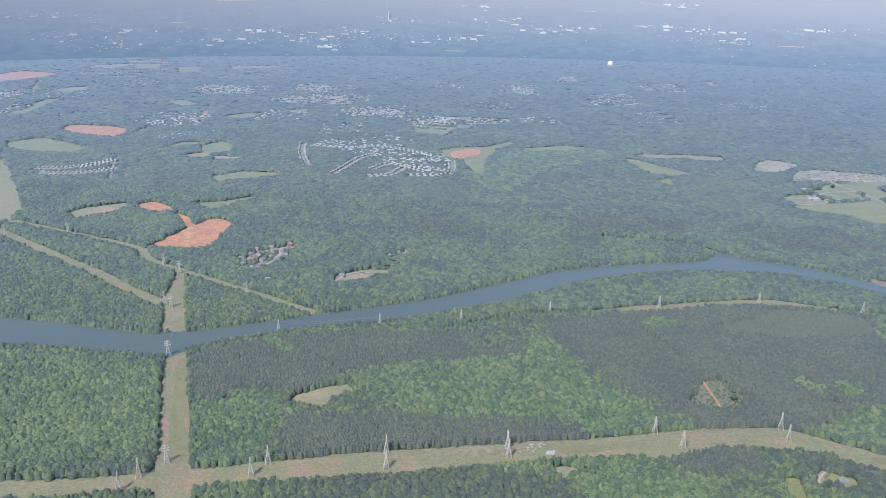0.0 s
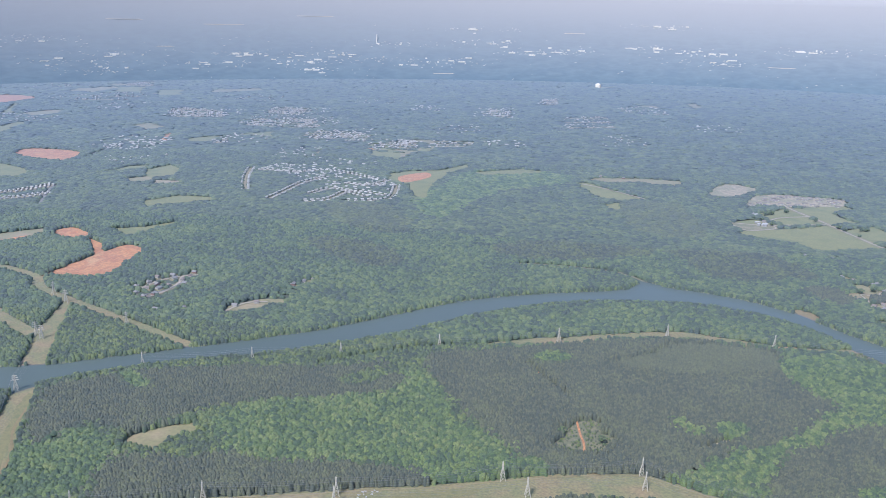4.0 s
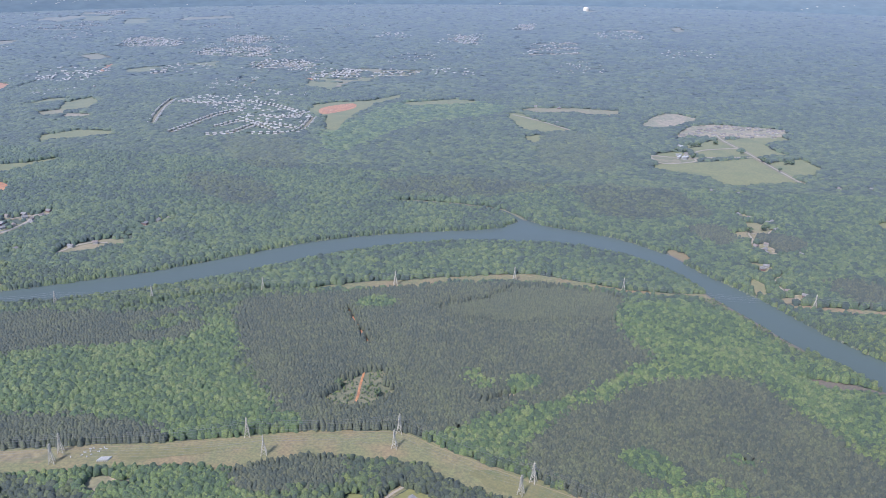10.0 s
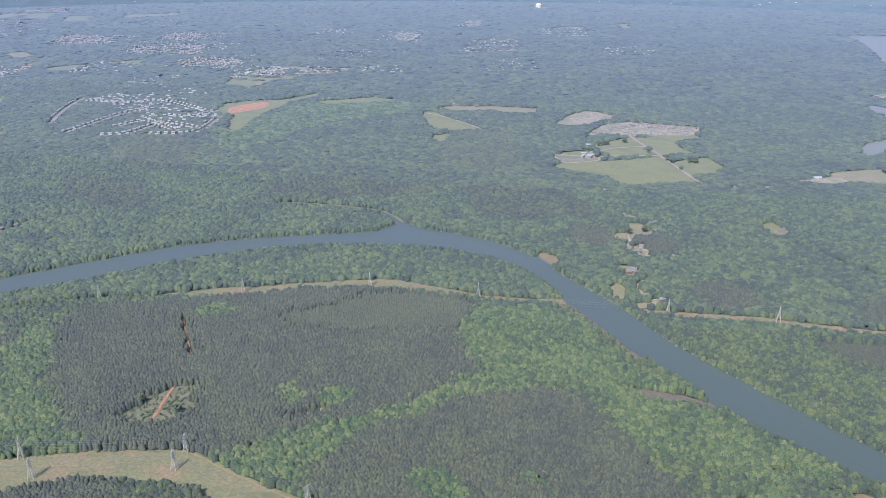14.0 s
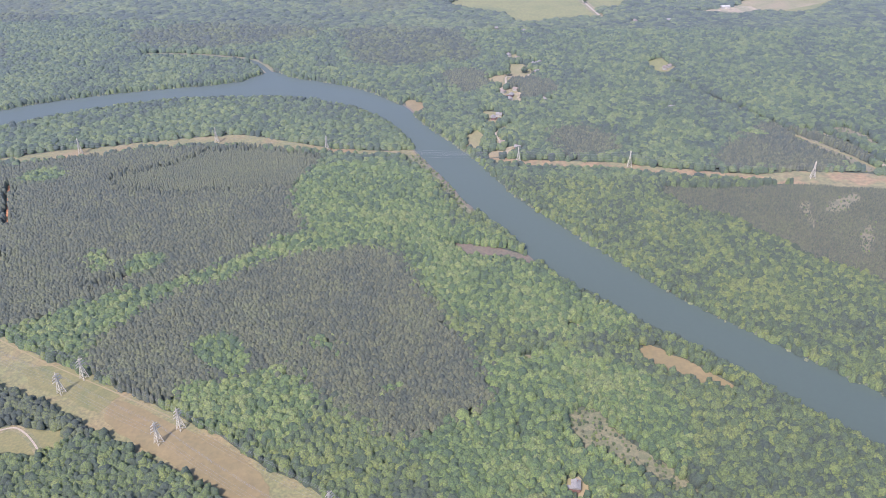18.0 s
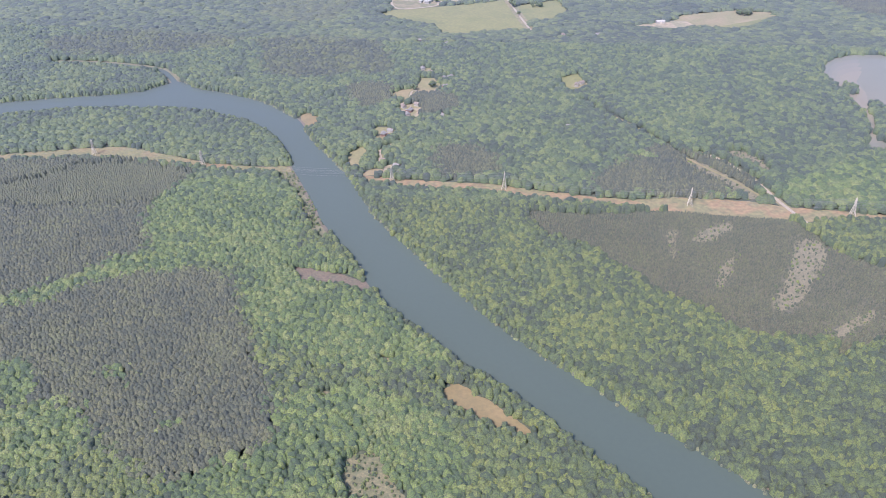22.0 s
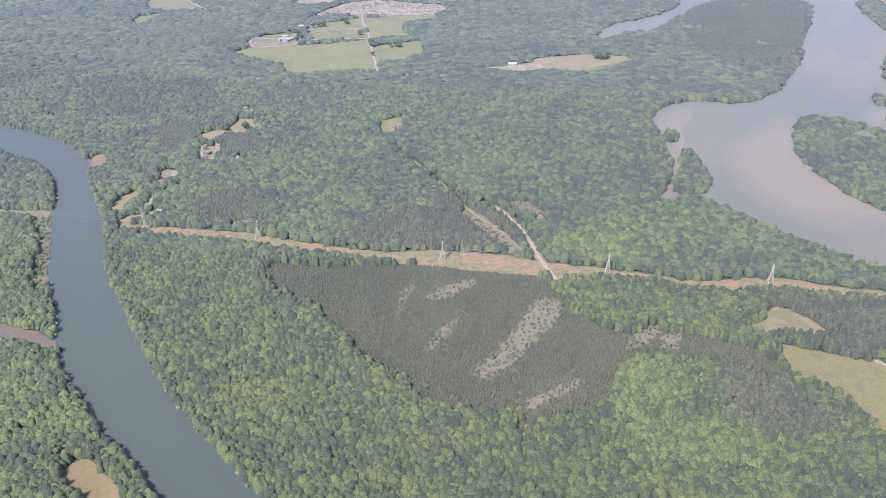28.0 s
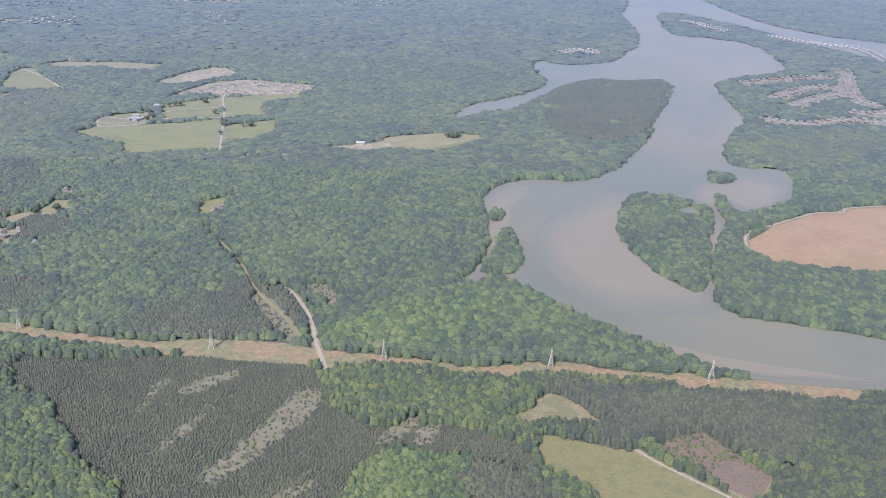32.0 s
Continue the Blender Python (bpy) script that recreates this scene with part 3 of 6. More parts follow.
# outline, material, label
OPEN = [
    ("bare_ground", M_RED, "graded red clay building site", [(-482, 1030), (-455, 1143), (-437, 1176), (-404, 1152), (-401, 1109), (-402, 1033), (-463, 1023)]),
    ("bare_ground", M_RED, "small round patch of red clay", [(-587, 1234), (-567, 1254), (-523, 1218), (-522, 1192), (-561, 1196)]),
    ("bare_ground", M_RED, "distant graded red clay site", [(-1062, 1870), (-1085, 1940), (-1035, 1959), (-933, 1928), (-901, 1821), (-964, 1818)]),
    ("bare_ground", M_RED, "distant strip of red clay earthworks", [(-1856, 2791), (-1851, 3028), (-1687, 2979), (-1687, 2826), (-1772, 2661)]),
    ("field", M_TAN, "tan field ringed by a dirt track", [(-678, 1173), (-661, 1211), (-613, 1241), (-592, 1209), (-625, 1163), (-640, 1136)]),
    ("field", M_FIELD, "curved green hay meadow among woods", [(-507, 1255), (-459, 1277), (-421, 1313), (-412, 1296), (-441, 1241), (-456, 1212), (-479, 1225)]),
    ("field", M_FIELD, "long green hay meadow among woods", [(-544, 1442), (-498, 1497), (-430, 1493), (-418, 1462), (-475, 1424), (-515, 1396)]),
    ("field", M_FIELD, "small green pasture among woods", [(-672, 1732), (-649, 1801), (-604, 1756), (-581, 1666), (-617, 1642), (-645, 1669)]),
    ("field", M_FIELD, "wide green pasture edged by trees", [(-1108, 1712), (-1061, 1778), (-949, 1719), (-906, 1679), (-895, 1618), (-993, 1615), (-1071, 1653)]),
    ("field", M_TAN, "pale far field strip", [(-1188, 3439), (-995, 3557), (-965, 3467), (-1136, 3314)]),
    ("field", M_FIELD, "green field with a worked red corner", [(-147, 1796), (-122, 1832), (-46, 1869), (12, 1961), (22, 1919), (-19, 1836), (-39, 1711), (-42, 1578), (-61, 1581), (-94, 1694), (-138, 1721)]),
    ("field", M_FIELD, "narrow pale green field strip", [(25, 1864), (140, 1941), (192, 1928), (182, 1892), (57, 1834)]),
    ("field", M_FIELD, "green farm field crossed by a lane", [(261, 1826), (287, 1827), (331, 1777), (367, 1729), (390, 1699), (343, 1675), (297, 1690), (278, 1745)]),
    ("field", M_TAN, "long pale farm field with sheds", [(272, 1855), (318, 1888), (389, 1905), (497, 1900), (493, 1847), (432, 1844), (391, 1856), (333, 1838)]),
    ("field", M_TAN, "tan cleared lots", [(-283, 2212), (-157, 2309), (11, 2312), (-4, 2227), (-116, 2166), (-149, 2011), (-224, 2117)]),
    ("field", M_TAN, "small hay meadow cut into the woods", [(-177, 632), (-183, 645), (-163, 666), (-135, 680), (-124, 660), (-143, 648), (-147, 631)]),
    ("field", M_TAN, "pale cleared strip", [(-1027, 1562), (-939, 1457), (-752, 1184), (-735, 1122), (-746, 1112), (-799, 1153)]),
    ("field", M_FIELD, "pale pasture beyond the suburb", [(-696, 2206), (-639, 2285), (-556, 2283), (-544, 2199), (-629, 2138)]),
    ("field", M_TAN, "tan yard beside houses", [(-209, 956), (-179, 993), (-143, 1001), (-144, 979), (-180, 956), (-197, 936)]),
    ("bare_ground", M_LOTS, "pale graded sandy lot", [(532, 1773), (565, 1857), (602, 1895), (651, 1858), (629, 1810), (570, 1762)]),
    ("field", M_TAN, "pale clearing round a water tower", [(428, 4090), (492, 4120), (577, 4090), (505, 4030)]),
    ("bare_ground", M_TAN, "far cleared housing lots", [(499, 3257), (626, 3372), (667, 3235), (590, 3044), (499, 3116)]),
    ("field", M_TAN, "far pale field", [(773, 3456), (824, 3512), (838, 3378), (785, 3269)]),
    ("field", M_FIELD, "broad green farm pasture", [(513, 1484), (549, 1508), (627, 1532), (703, 1567), (728, 1486), (745, 1421), (635, 1390), (607, 1434), (547, 1459)]),
    ("field", M_FIELD, "green farm pasture with mown lines", [(591, 1633), (666, 1688), (700, 1582), (625, 1549)]),
    ("field", M_FIELD, "green pasture beside the farm lane", [(676, 1690), (788, 1738), (801, 1702), (747, 1671), (749, 1634), (771, 1594), (710, 1574)]),
    ("field", M_FIELD, "small green pasture with lone trees", [(720, 1536), (787, 1573), (805, 1507), (776, 1463), (741, 1465)]),
    ("field", M_FIELD, "fenced farmyard pasture", [(553, 1505), (528, 1561), (583, 1593), (614, 1550)]),
    ("field", M_TAN, "yellow hay field with a round tree clump", [(890, 1441), (936, 1445), (968, 1502), (1047, 1528), (1096, 1518), (1102, 1496), (1080, 1475), (1036, 1427), (982, 1441), (939, 1424)]),
    ("bare_ground", M_LOTS, "sandy works yard with low buildings", [(584, 1687), (605, 1738), (629, 1785), (682, 1810), (745, 1799), (803, 1787), (798, 1735), (736, 1716), (674, 1700), (636, 1702)]),
    ("field", M_FIELD, "small green farm field by a lane", [(304, 1637), (338, 1666), (336, 1616), (320, 1593)]),
    ("field", M_REDFIELD, "large ploughed red field by the lake", [(1367, 1156), (1428, 1223), (1473, 1248), (1559, 1279), (1660, 1289), (1640, 1070), (1549, 1078), (1477, 1089), (1419, 1097), (1379, 1106), (1365, 1121)]),
    ("field", M_PASTURE, "rough olive field on a slope", [(1138, 806), (1142, 820), (1157, 817), (1174, 813), (1204, 805), (1228, 788), (1258, 766), (1282, 752), (1270, 735), (1220, 720), (1182, 730), (1166, 771), (1141, 788)]),
    ("field", M_BROWN, "patch of cleared brown brush", [(1212, 813), (1230, 827), (1248, 832), (1263, 812), (1280, 790), (1264, 768), (1240, 784)]),
    ("field", M_ROUGH, "rough field beside a gravel road", [(1240, 787), (1256, 806), (1269, 798), (1279, 791), (1276, 776), (1253, 766)]),
    ("clearing", M_ROUGH, "pale rough glade in the woods", [(1121, 837), (1133, 847), (1143, 862), (1151, 867), (1161, 865), (1175, 849), (1182, 835), (1176, 831), (1154, 835), (1132, 830)]),
    ("field", M_TAN, "tan yards of a riverside hamlet", [(594, 1162), (602, 1180), (620, 1188), (624, 1222), (638, 1222), (647, 1204), (648, 1182), (642, 1167), (627, 1163), (615, 1146)]),
    ("field", M_TAN, "tan yard near the river", [(603, 1027), (595, 1054), (596, 1069), (612, 1067), (621, 1047), (612, 1038), (611, 1024)]),
    ("clearing", M_BRUSH, "thinned clearing with a red dirt lane", [(180, 694), (192, 712), (188, 724), (203, 735), (214, 748), (228, 742), (226, 724), (240, 716), (231, 700), (222, 684), (208, 690), (198, 680)]),
    ("beach", M_DUN, "small grassy beach on the river", [(505, 1095), (514, 1103), (530, 1083), (525, 1061), (513, 1074)]),
    ("bare_ground", M_DUN, "pale sandy flat beside the river", [(718, 646), (717, 656), (726, 661), (739, 653), (757, 639), (773, 622), (768, 619), (745, 628), (729, 637)]),
    ("marsh", M_MUD, "muddy river slough among trees", [(582, 787), (598, 786), (622, 780), (650, 766), (650, 756), (623, 764), (598, 766)]),
    ("marsh", M_BRUSH, "pale scrubby strip along the river bank", [(517, 953), (544, 953), (570, 899), (598, 842), (599, 824), (580, 850), (550, 909)]),
    ("clearing", M_FIELD, "small green clearing by a house", [(231, 575), (242, 577), (242, 557), (236, 537), (227, 535)]),
    ("bare_ground", M_LOTS, "short streak of bare red clay", [(310, 704), (326, 722), (338, 730), (343, 722), (334, 718)]),
]
FAR_LOTS = []
OPEN += [("field", mat, label, p) for mat, label, p in (
    (M_TAN, "narrow tan far field", [(-1686, 3230), (-1612, 3455), (-1571, 3392), (-1567, 3179)]),
    (M_TAN, "pale tan far field under woods", [(-1687, 3508), (-1598, 3684), (-1528, 3681), (-1503, 3521), (-1591, 3436)]),
    (M_FIELD, "green far field between woods", [(-1581, 3414), (-1479, 3477), (-1369, 3158), (-1503, 3201)]),
    (M_FIELD, "pale green far field strip", [(-1386, 3358), (-1271, 3398), (-1235, 3224), (-1324, 3216)]),
    (M_FIELD, "long far pasture beside red earthworks", [(-1476, 2399), (-1594, 2657), (-1664, 2806), (-1629, 2781), (-1528, 2582), (-1422, 2468), (-1432, 2385)]),
    (M_TAN, "tan far yard", [(-1480, 2566), (-1443, 2638), (-1392, 2685), (-1368, 2569), (-1422, 2496)]),
    (M_LOTS, "pale far yard with sheds", [(-1596, 2475), (-1553, 2515), (-1484, 2423), (-1509, 2364), (-1524, 2359)]),
    (M_FIELD, "far green strip in woods", [(-699, 2241), (-617, 2329), (-575, 2293), (-614, 2196)]),
    (M_TAN, "tan far cutover", [(-437, 2056), (-376, 2090), (-354, 2001), (-402, 1972)]),
    (M_LOTS, "pale far lots with rows", [(-277, 2195), (-180, 2284), (-149, 2210), (-228, 2090)]),
    (M_FIELD, "far green playing field in the woods", [(-342, 1901), (-282, 1950), (-257, 1875), (-310, 1831)]),
    (M_RED, "strip of red clay in a tan field", [(-644, 1170), (-615, 1203), (-598, 1191), (-625, 1156)]),
    (M_FIELD, "thin green pasture strip", [(-755, 1674), (-728, 1774), (-689, 1787), (-677, 1746), (-726, 1704)]),
    (M_TAN, "tan field in the far woods", [(-673, 1634), (-634, 1664), (-600, 1614), (-641, 1596)]),
    (M_TAN, "pale field in the far woods", [(-1024, 2388), (-999, 2458), (-906, 2370), (-942, 2313)]),
    (M_FIELD, "long pale green far field", [(-770, 2178), (-727, 2242), (-578, 2300), (-545, 2209), (-646, 2154), (-745, 2133)]),
    (M_FIELD, "small green far field", [(-423, 2028), (-382, 2066), (-353, 1964), (-393, 1954)]),
    (M_FIELD, "small green field behind the suburb", [(-327, 1871), (-281, 1915), (-264, 1864), (-311, 1829)]),
    (M_TAN, "tan far building lots", [(-481, 2359), (-418, 2460), (-361, 2390), (-397, 2267), (-453, 2275)]),
    (M_FIELD, "pale green far field by a road", [(-1544, 2512), (-1552, 2614), (-1398, 2455), (-1419, 2383)]),
    (M_FIELD, "narrow pale far field", [(-1368, 2108), (-1368, 2216), (-1379, 2420), (-1345, 2403), (-1276, 2061)]),
    (M_FIELD, "green field edged with lots", [(-281, 2201), (-232, 2235), (-162, 2060), (-153, 1951), (-226, 2079)]),
    (M_RED, "red clay haul road", [(-520, 1205), (-481, 1175), (-452, 1130), (-463, 1118), (-490, 1160)]),
    (M_LOTS, "tan yards along a riverside lane", [(623, 1088), (613, 1116), (616, 1132), (627, 1139), (639, 1120), (636, 1098), (644, 1092)]),
    (M_TAN, "grassy river bank clearing", [(580, 1000), (590, 1020), (600, 1000), (594, 965), (582, 975)]),
    (M_RED, "bare orange soil under the power line", [(748, 921), (790, 916), (818, 909), (800, 905), (770, 912)]),
    (M_LOTS, "bare soil yard beside the corridor", [(44, 572), (50, 566), (60, 570), (72, 566), (84, 570), (80, 562), (66, 560), (58, 550), (52, 556)]),
    (M_FIELD, "green yard around a house", [(262, 578), (272, 590), (288, 584), (290, 568), (274, 562)]),
    (M_BRUSH, "scrubby clearing on the river flats", [(668, 594), (676, 599), (687, 599), (693, 586), (698, 578), (710, 566), (724, 554), (737, 539), (722, 538), (708, 548), (690, 558), (676, 566), (668, 579)]),
    (M_BRUSH, "small brushy gap in the woods", [(636, 579), (641, 590), (643, 580), (639, 569)]),
    (M_LOTS, "bare yard round a lone house", [(663, 533), (664, 543), (672, 545), (678, 538), (674, 529)]),
    (M_LOTS, "tan yard by a house near the river", [(623, 959), (622, 970), (630, 977), (637, 971), (633, 959)]),
    (M_SAND, "bare sandy landing on the river bank", [(602, 949), (610, 964), (620, 967), (627, 958), (620, 952)]),
    (M_TAN, "mown yard at the top of a lane", [(616, 1241), (615, 1257), (629, 1258), (634, 1242), (628, 1230)]),
    (M_FIELD, "small green glade round a lone house", [(790, 1203), (789, 1227), (812, 1245), (822, 1202), (807, 1172)]),
    (M_LOTS, "tan ground beside a white barn", [(886, 1441), (925, 1462), (936, 1471), (971, 1469), (983, 1433), (937, 1434)]),
    (M_TAN, "pale far hay field", [(-1683, 3191), (-1778, 3405), (-1633, 3402), (-1581, 3271)]),
    (M_LOTS, "pale far graded field", [(-1590, 3469), (-1631, 3651), (-1510, 3636), (-1459, 3488)]),
    (M_FIELD, "far green pasture by an estate", [(-1311, 3176), (-1383, 3360), (-1273, 3372), (-1211, 3186)]),
    (M_LOTS, "graded tan lots of a new far estate", [(-1012, 2592), (-1069, 2759), (-1049, 2832), (-856, 2755), (-829, 2641), (-916, 2589)]),
    (M_LOTS, "graded pinkish lots of a new far estate", [(-732, 2759), (-757, 2916), (-641, 2950), (-592, 2830), (-616, 2729)]),
    (M_LOTS, "pinkish lots of a large far estate", [(-706, 2456), (-718, 2614), (-543, 2661), (-477, 2516), (-485, 2450), (-633, 2450)]),
    (M_LOTS, "tan graded lots along a new road", [(-486, 2308), (-470, 2405), (-369, 2431), (-288, 2347), (-290, 2258), (-358, 2284), (-418, 2226)]),
    (M_RED, "reddish graded plot", [(-282, 2137), (-282, 2208), (-214, 2225), (-200, 2120), (-249, 2097)]),
    (M_LOTS, "tan plot with low buildings", [(-196, 2140), (-210, 2279), (-151, 2284), (-131, 2168), (-157, 2132)]),
    (M_LOTS, "long tan graded plot", [(-111, 2164), (-114, 2316), (11, 2266), (-6, 2212)]),
    (M_FIELD, "green playing field", [(-236, 2018), (-245, 2089), (-191, 2104), (-134, 2012), (-161, 1979)]),
    (M_FIELD, "small green playing field", [(-151, 2115), (-127, 2208), (-89, 2209), (-88, 2105)]),
    (M_TAN, "tan yard in the far woods", [(-424, 2034), (-421, 2073), (-379, 2083), (-363, 1985), (-375, 1939)]),
    (M_LOTS, "bare tan plot by a field", [(-664, 2097), (-685, 2216), (-650, 2203), (-650, 2130)]),
    (M_FIELD, "pale green far pasture", [(-634, 2154), (-666, 2287), (-584, 2365), (-557, 2268)]),
    (M_RED, "small reddish far plot", [(-819, 2134), (-868, 2273), (-850, 2266), (-799, 2139)]),
    (M_LOTS, "narrow bare plot among woods", [(-593, 1580), (-602, 1631), (-552, 1626), (-527, 1600)]),
    (M_LOTS, "far tan housing lots on a rise", [(-17, 2959), (10, 3085), (73, 3051), (111, 2824), (45, 2851)]),
    (M_LOTS, "far pale housing lots", [(181, 3244), (210, 3455), (275, 3518), (276, 3272)]),
    (M_PASTURE, "round mown paddock beside the corridor", [(317, 553), (327, 560), (339, 563), (356, 563), (368, 561), (374, 552), (360, 538), (327, 536)]),
    (M_BROWN, "brown brush round a pond", [(986, 648), (993, 656), (1006, 656), (1016, 661), (1025, 658), (1016, 643), (1008, 629), (990, 629)]),
    (M_BRUSH, "brushy gap in the river woods", [(637, 648), (649, 647), (657, 642), (648, 638)]),
    (M_SAND, "small sandy gap in the river woods", [(668, 680), (675, 683), (685, 683), (684, 679), (674, 678)]),
    (M_MUD, "muddy lake shore with scrub", [(1300, 897), (1345, 901), (1420, 899), (1480, 897), (1480, 888), (1400, 884), (1330, 886)]),
)]
for k, (name, mat, label, p) in enumerate(OPEN):
    o = edged(p) if name == "field" else smooth(p, wobble=0.8)
    mark(o, 8 if mat in (M_CUT, M_BROWN, M_PLANT, M_BRUSH) else 2)
    if mat is M_LOTS:
        FAR_LOTS.append(o)
    sheet(name, o, mat, 0.22 + 0.006 * (k % 17) + (0.05 if mat is M_LOTS else 0.0), label, name.replace("_", " "))
sheet("field", smooth([(981, 1436), (1023, 1451), (1062, 1476), (1095, 1499), (1097, 1480), (1083, 1432), (1045, 1405), (1008, 1413)], wobble=0.8), M_FIELD, 0.46, "green lower half of a hay field", "field")
sheet("bare_ground", smooth([(-121, 1771), (-71, 1834), (-56, 1785), (-101, 1715)]), M_RED, 0.42, "worked red clay corner of a field", "bare ground")

CUTS = [
    [(937, 762), (947, 784), (959, 811), (976, 855), (991, 857), (990, 828), (972, 798), (959, 773), (943, 759)],
    [(876, 816), (881, 845), (883, 864), (875, 861), (873, 829)],
    [(901, 788), (915, 821), (924, 840), (923, 826), (914, 801), (905, 784)],
    [(895, 852), (918, 878), (928, 874), (910, 850)],
    [(966, 733), (993, 758), (1007, 766), (1006, 758), (990, 745), (974, 732)],
    [(1036, 802), (1044, 821), (1065, 836), (1060, 821), (1047, 806)],
    [(1058, 815), (1073, 826), (1075, 818), (1068, 803)],
    [(945, 1019), (965, 1025), (982, 994), (978, 977), (962, 992)],
    [(908, 986), (913, 1004), (945, 963), (964, 930), (948, 929)],
]
for p in CUTS:
    o = smooth(p, wobble=1.2)
    mark(o, 5)
    sheet("clearing", o, M_CUT, 0.42, "bare tan cutover strip with brush and slash", "clearing")
tagged(sheet("young_plantation", smooth(YOUNG, wobble=2), M_PLANT, 0.22, "dark brown soil of a young pine plantation", "plantation ground"), kind="structure")

mark(smooth([(1122, 826), (1143, 831), (1178, 826), (1171, 819), (1142, 821)]), 0)

# power line corridors
ROW_S_FAR = [(-600, 420), (-382, 487), (-321, 500), (-227, 525), (-162, 547), (-81, 573), (33, 602), (98, 619), (136, 632), (169, 643), (203, 651), (252, 658), (282, 645), (313, 630), (352, 613), (394, 595), (427, 580), (462, 564), (490, 545), (525, 527), (600, 480), (680, 430), (800, 350), (950, 255)]
ROW_S_NEAR = [(-600, 400), (-360, 460), (-289, 482), (-213, 502), (-145, 518), (-71, 538), (60, 575), (106, 586), (144, 590), (176, 606), (211, 616), (257, 617), (274, 613), (300, 599), (349, 580), (395, 557), (425, 544), (450, 533), (475, 519), (509, 497), (580, 450), (660, 395), (780, 315), (930, 220)]
ROW_M_FAR = [(-60, 825), (40, 890), (110, 915), (154, 938), (196, 953), (250, 973), (307, 991), (355, 997), (395, 985), (446, 970), (494, 965), (540, 966)]
ROW_M_NEAR = [(-60, 818), (40, 882), (110, 907), (166, 918), (206, 930), (257, 955), (314, 967), (368, 968), (412, 961), (454, 955), (495, 952), (545, 954)]
ROW_E_FAR = [(604, 950), (684, 941), (736, 937), (779, 926), (838, 917), (902, 924), (949, 919), (981, 913), (1039, 908), (1098, 898), (1145, 909), (1170, 909), (1207, 902), (1249, 903), (1272, 899), (1309, 899), (1377, 899)]
ROW_E_NEAR = [(615, 932), (690, 924), (742, 917), (783, 909), (842, 899), (888, 896), (942, 891), (969, 890), (995, 888), (1038, 893), (1093, 885), (1123, 884), (1148, 892), (1184, 890), (1224, 888), (1259, 881), (1301, 878), (1365, 874)]
BANDS = [
    (np.concatenate([smooth(ROW_S_FAR, False, 4, 0.8), smooth(ROW_S_NEAR, False, 4, 0.8)[::-1]]), "mown tan and green strip under the power lines"),
    (np.concatenate([smooth(ROW_M_FAR, False, 4, 0.8), smooth(ROW_M_NEAR, False, 4, 0.8)[::-1]]), "narrow tan strip under the power lines"),
    (np.concatenate([smooth(ROW_E_FAR, False, 4, 0.8), smooth(ROW_E_NEAR, False, 4, 0.8)[::-1]]), "orange and tan strip under the power lines"),
    (np.array([(-226, 440), (-240, 487), (-282, 595), (-327, 712), (-314, 738), (-257, 599), (-214, 491), (-200, 440)]), "straight pale strip under power lines down to the river"),
    (np.array([(-351, 763), (-386, 850), (-404, 939), (-394, 941), (-361, 854), (-326, 767)]), "straight pale strip under power lines across the river"),
    (ribbon([(-206, 838), (-296, 887), (-374, 928), (-456, 975), (-496, 1021), (-610, 1070), (-735, 1122)], 17), "grassy strip under power lines on the far bank"),
    (ribbon([(-378, 834), (-434, 870), (-500, 919), (-582, 974), (-717, 1066), (-805, 1121)], 20), "grassy strip under power lines climbing the far bank"),
]
for k, (o, label) in enumerate(BANDS):
    mark(o, 2)
    sheet("corridor", o, M_ORANGE if k == 2 else M_GRASS, 0.4 + 0.015 * k, label, "power line corridor")

for mat, label, p in ((M_PASTURE, "greener grass under the power lines", [(311, 615), (336, 619), (355, 614), (367, 610), (385, 596), (383, 584), (378, 578), (355, 590), (329, 598)]),
                      (M_PASTURE, "green strip of corridor grass", [(56, 595), (78, 605), (110, 615), (123, 613), (113, 605), (83, 594), (63, 589)]),
                      (M_ORANGE, "orange soil on the corridor", [(-38, 581), (-15, 587), (9, 591), (18, 584), (5, 576), (-23, 572)]),
                      (M_PASTURE, "green corridor grass beside a lane", [(-255, 548), (-273, 596), (-299, 673), (-308, 707), (-297, 697), (-275, 634), (-262, 598), (-244, 566), (-238, 535), (-248, 534)]),
                      (M_CUT, "pale brush heap on the corridor", [(364, 589), (368, 593), (376, 594), (382, 588), (375, 582)]),
                      (M_LOTS, "bare soil at a tower foot", [(349, 617), (358, 615), (363, 608), (358, 606)]),
                      (M_LOTS, "bare soil round a tower", [(346, 598), (352, 600), (353, 596), (349, 593)]),
                      (M_DUN, "dun dry grass under the lines", [(390, 590), (425, 574), (460, 560), (490, 540), (505, 520), (495, 512), (450, 535), (400, 562), (386, 576)])):
    sheet("grass_patch", smooth(p, wobble=0.6), mat, 0.5 + 0.01 * len(p), label, "grass patch")

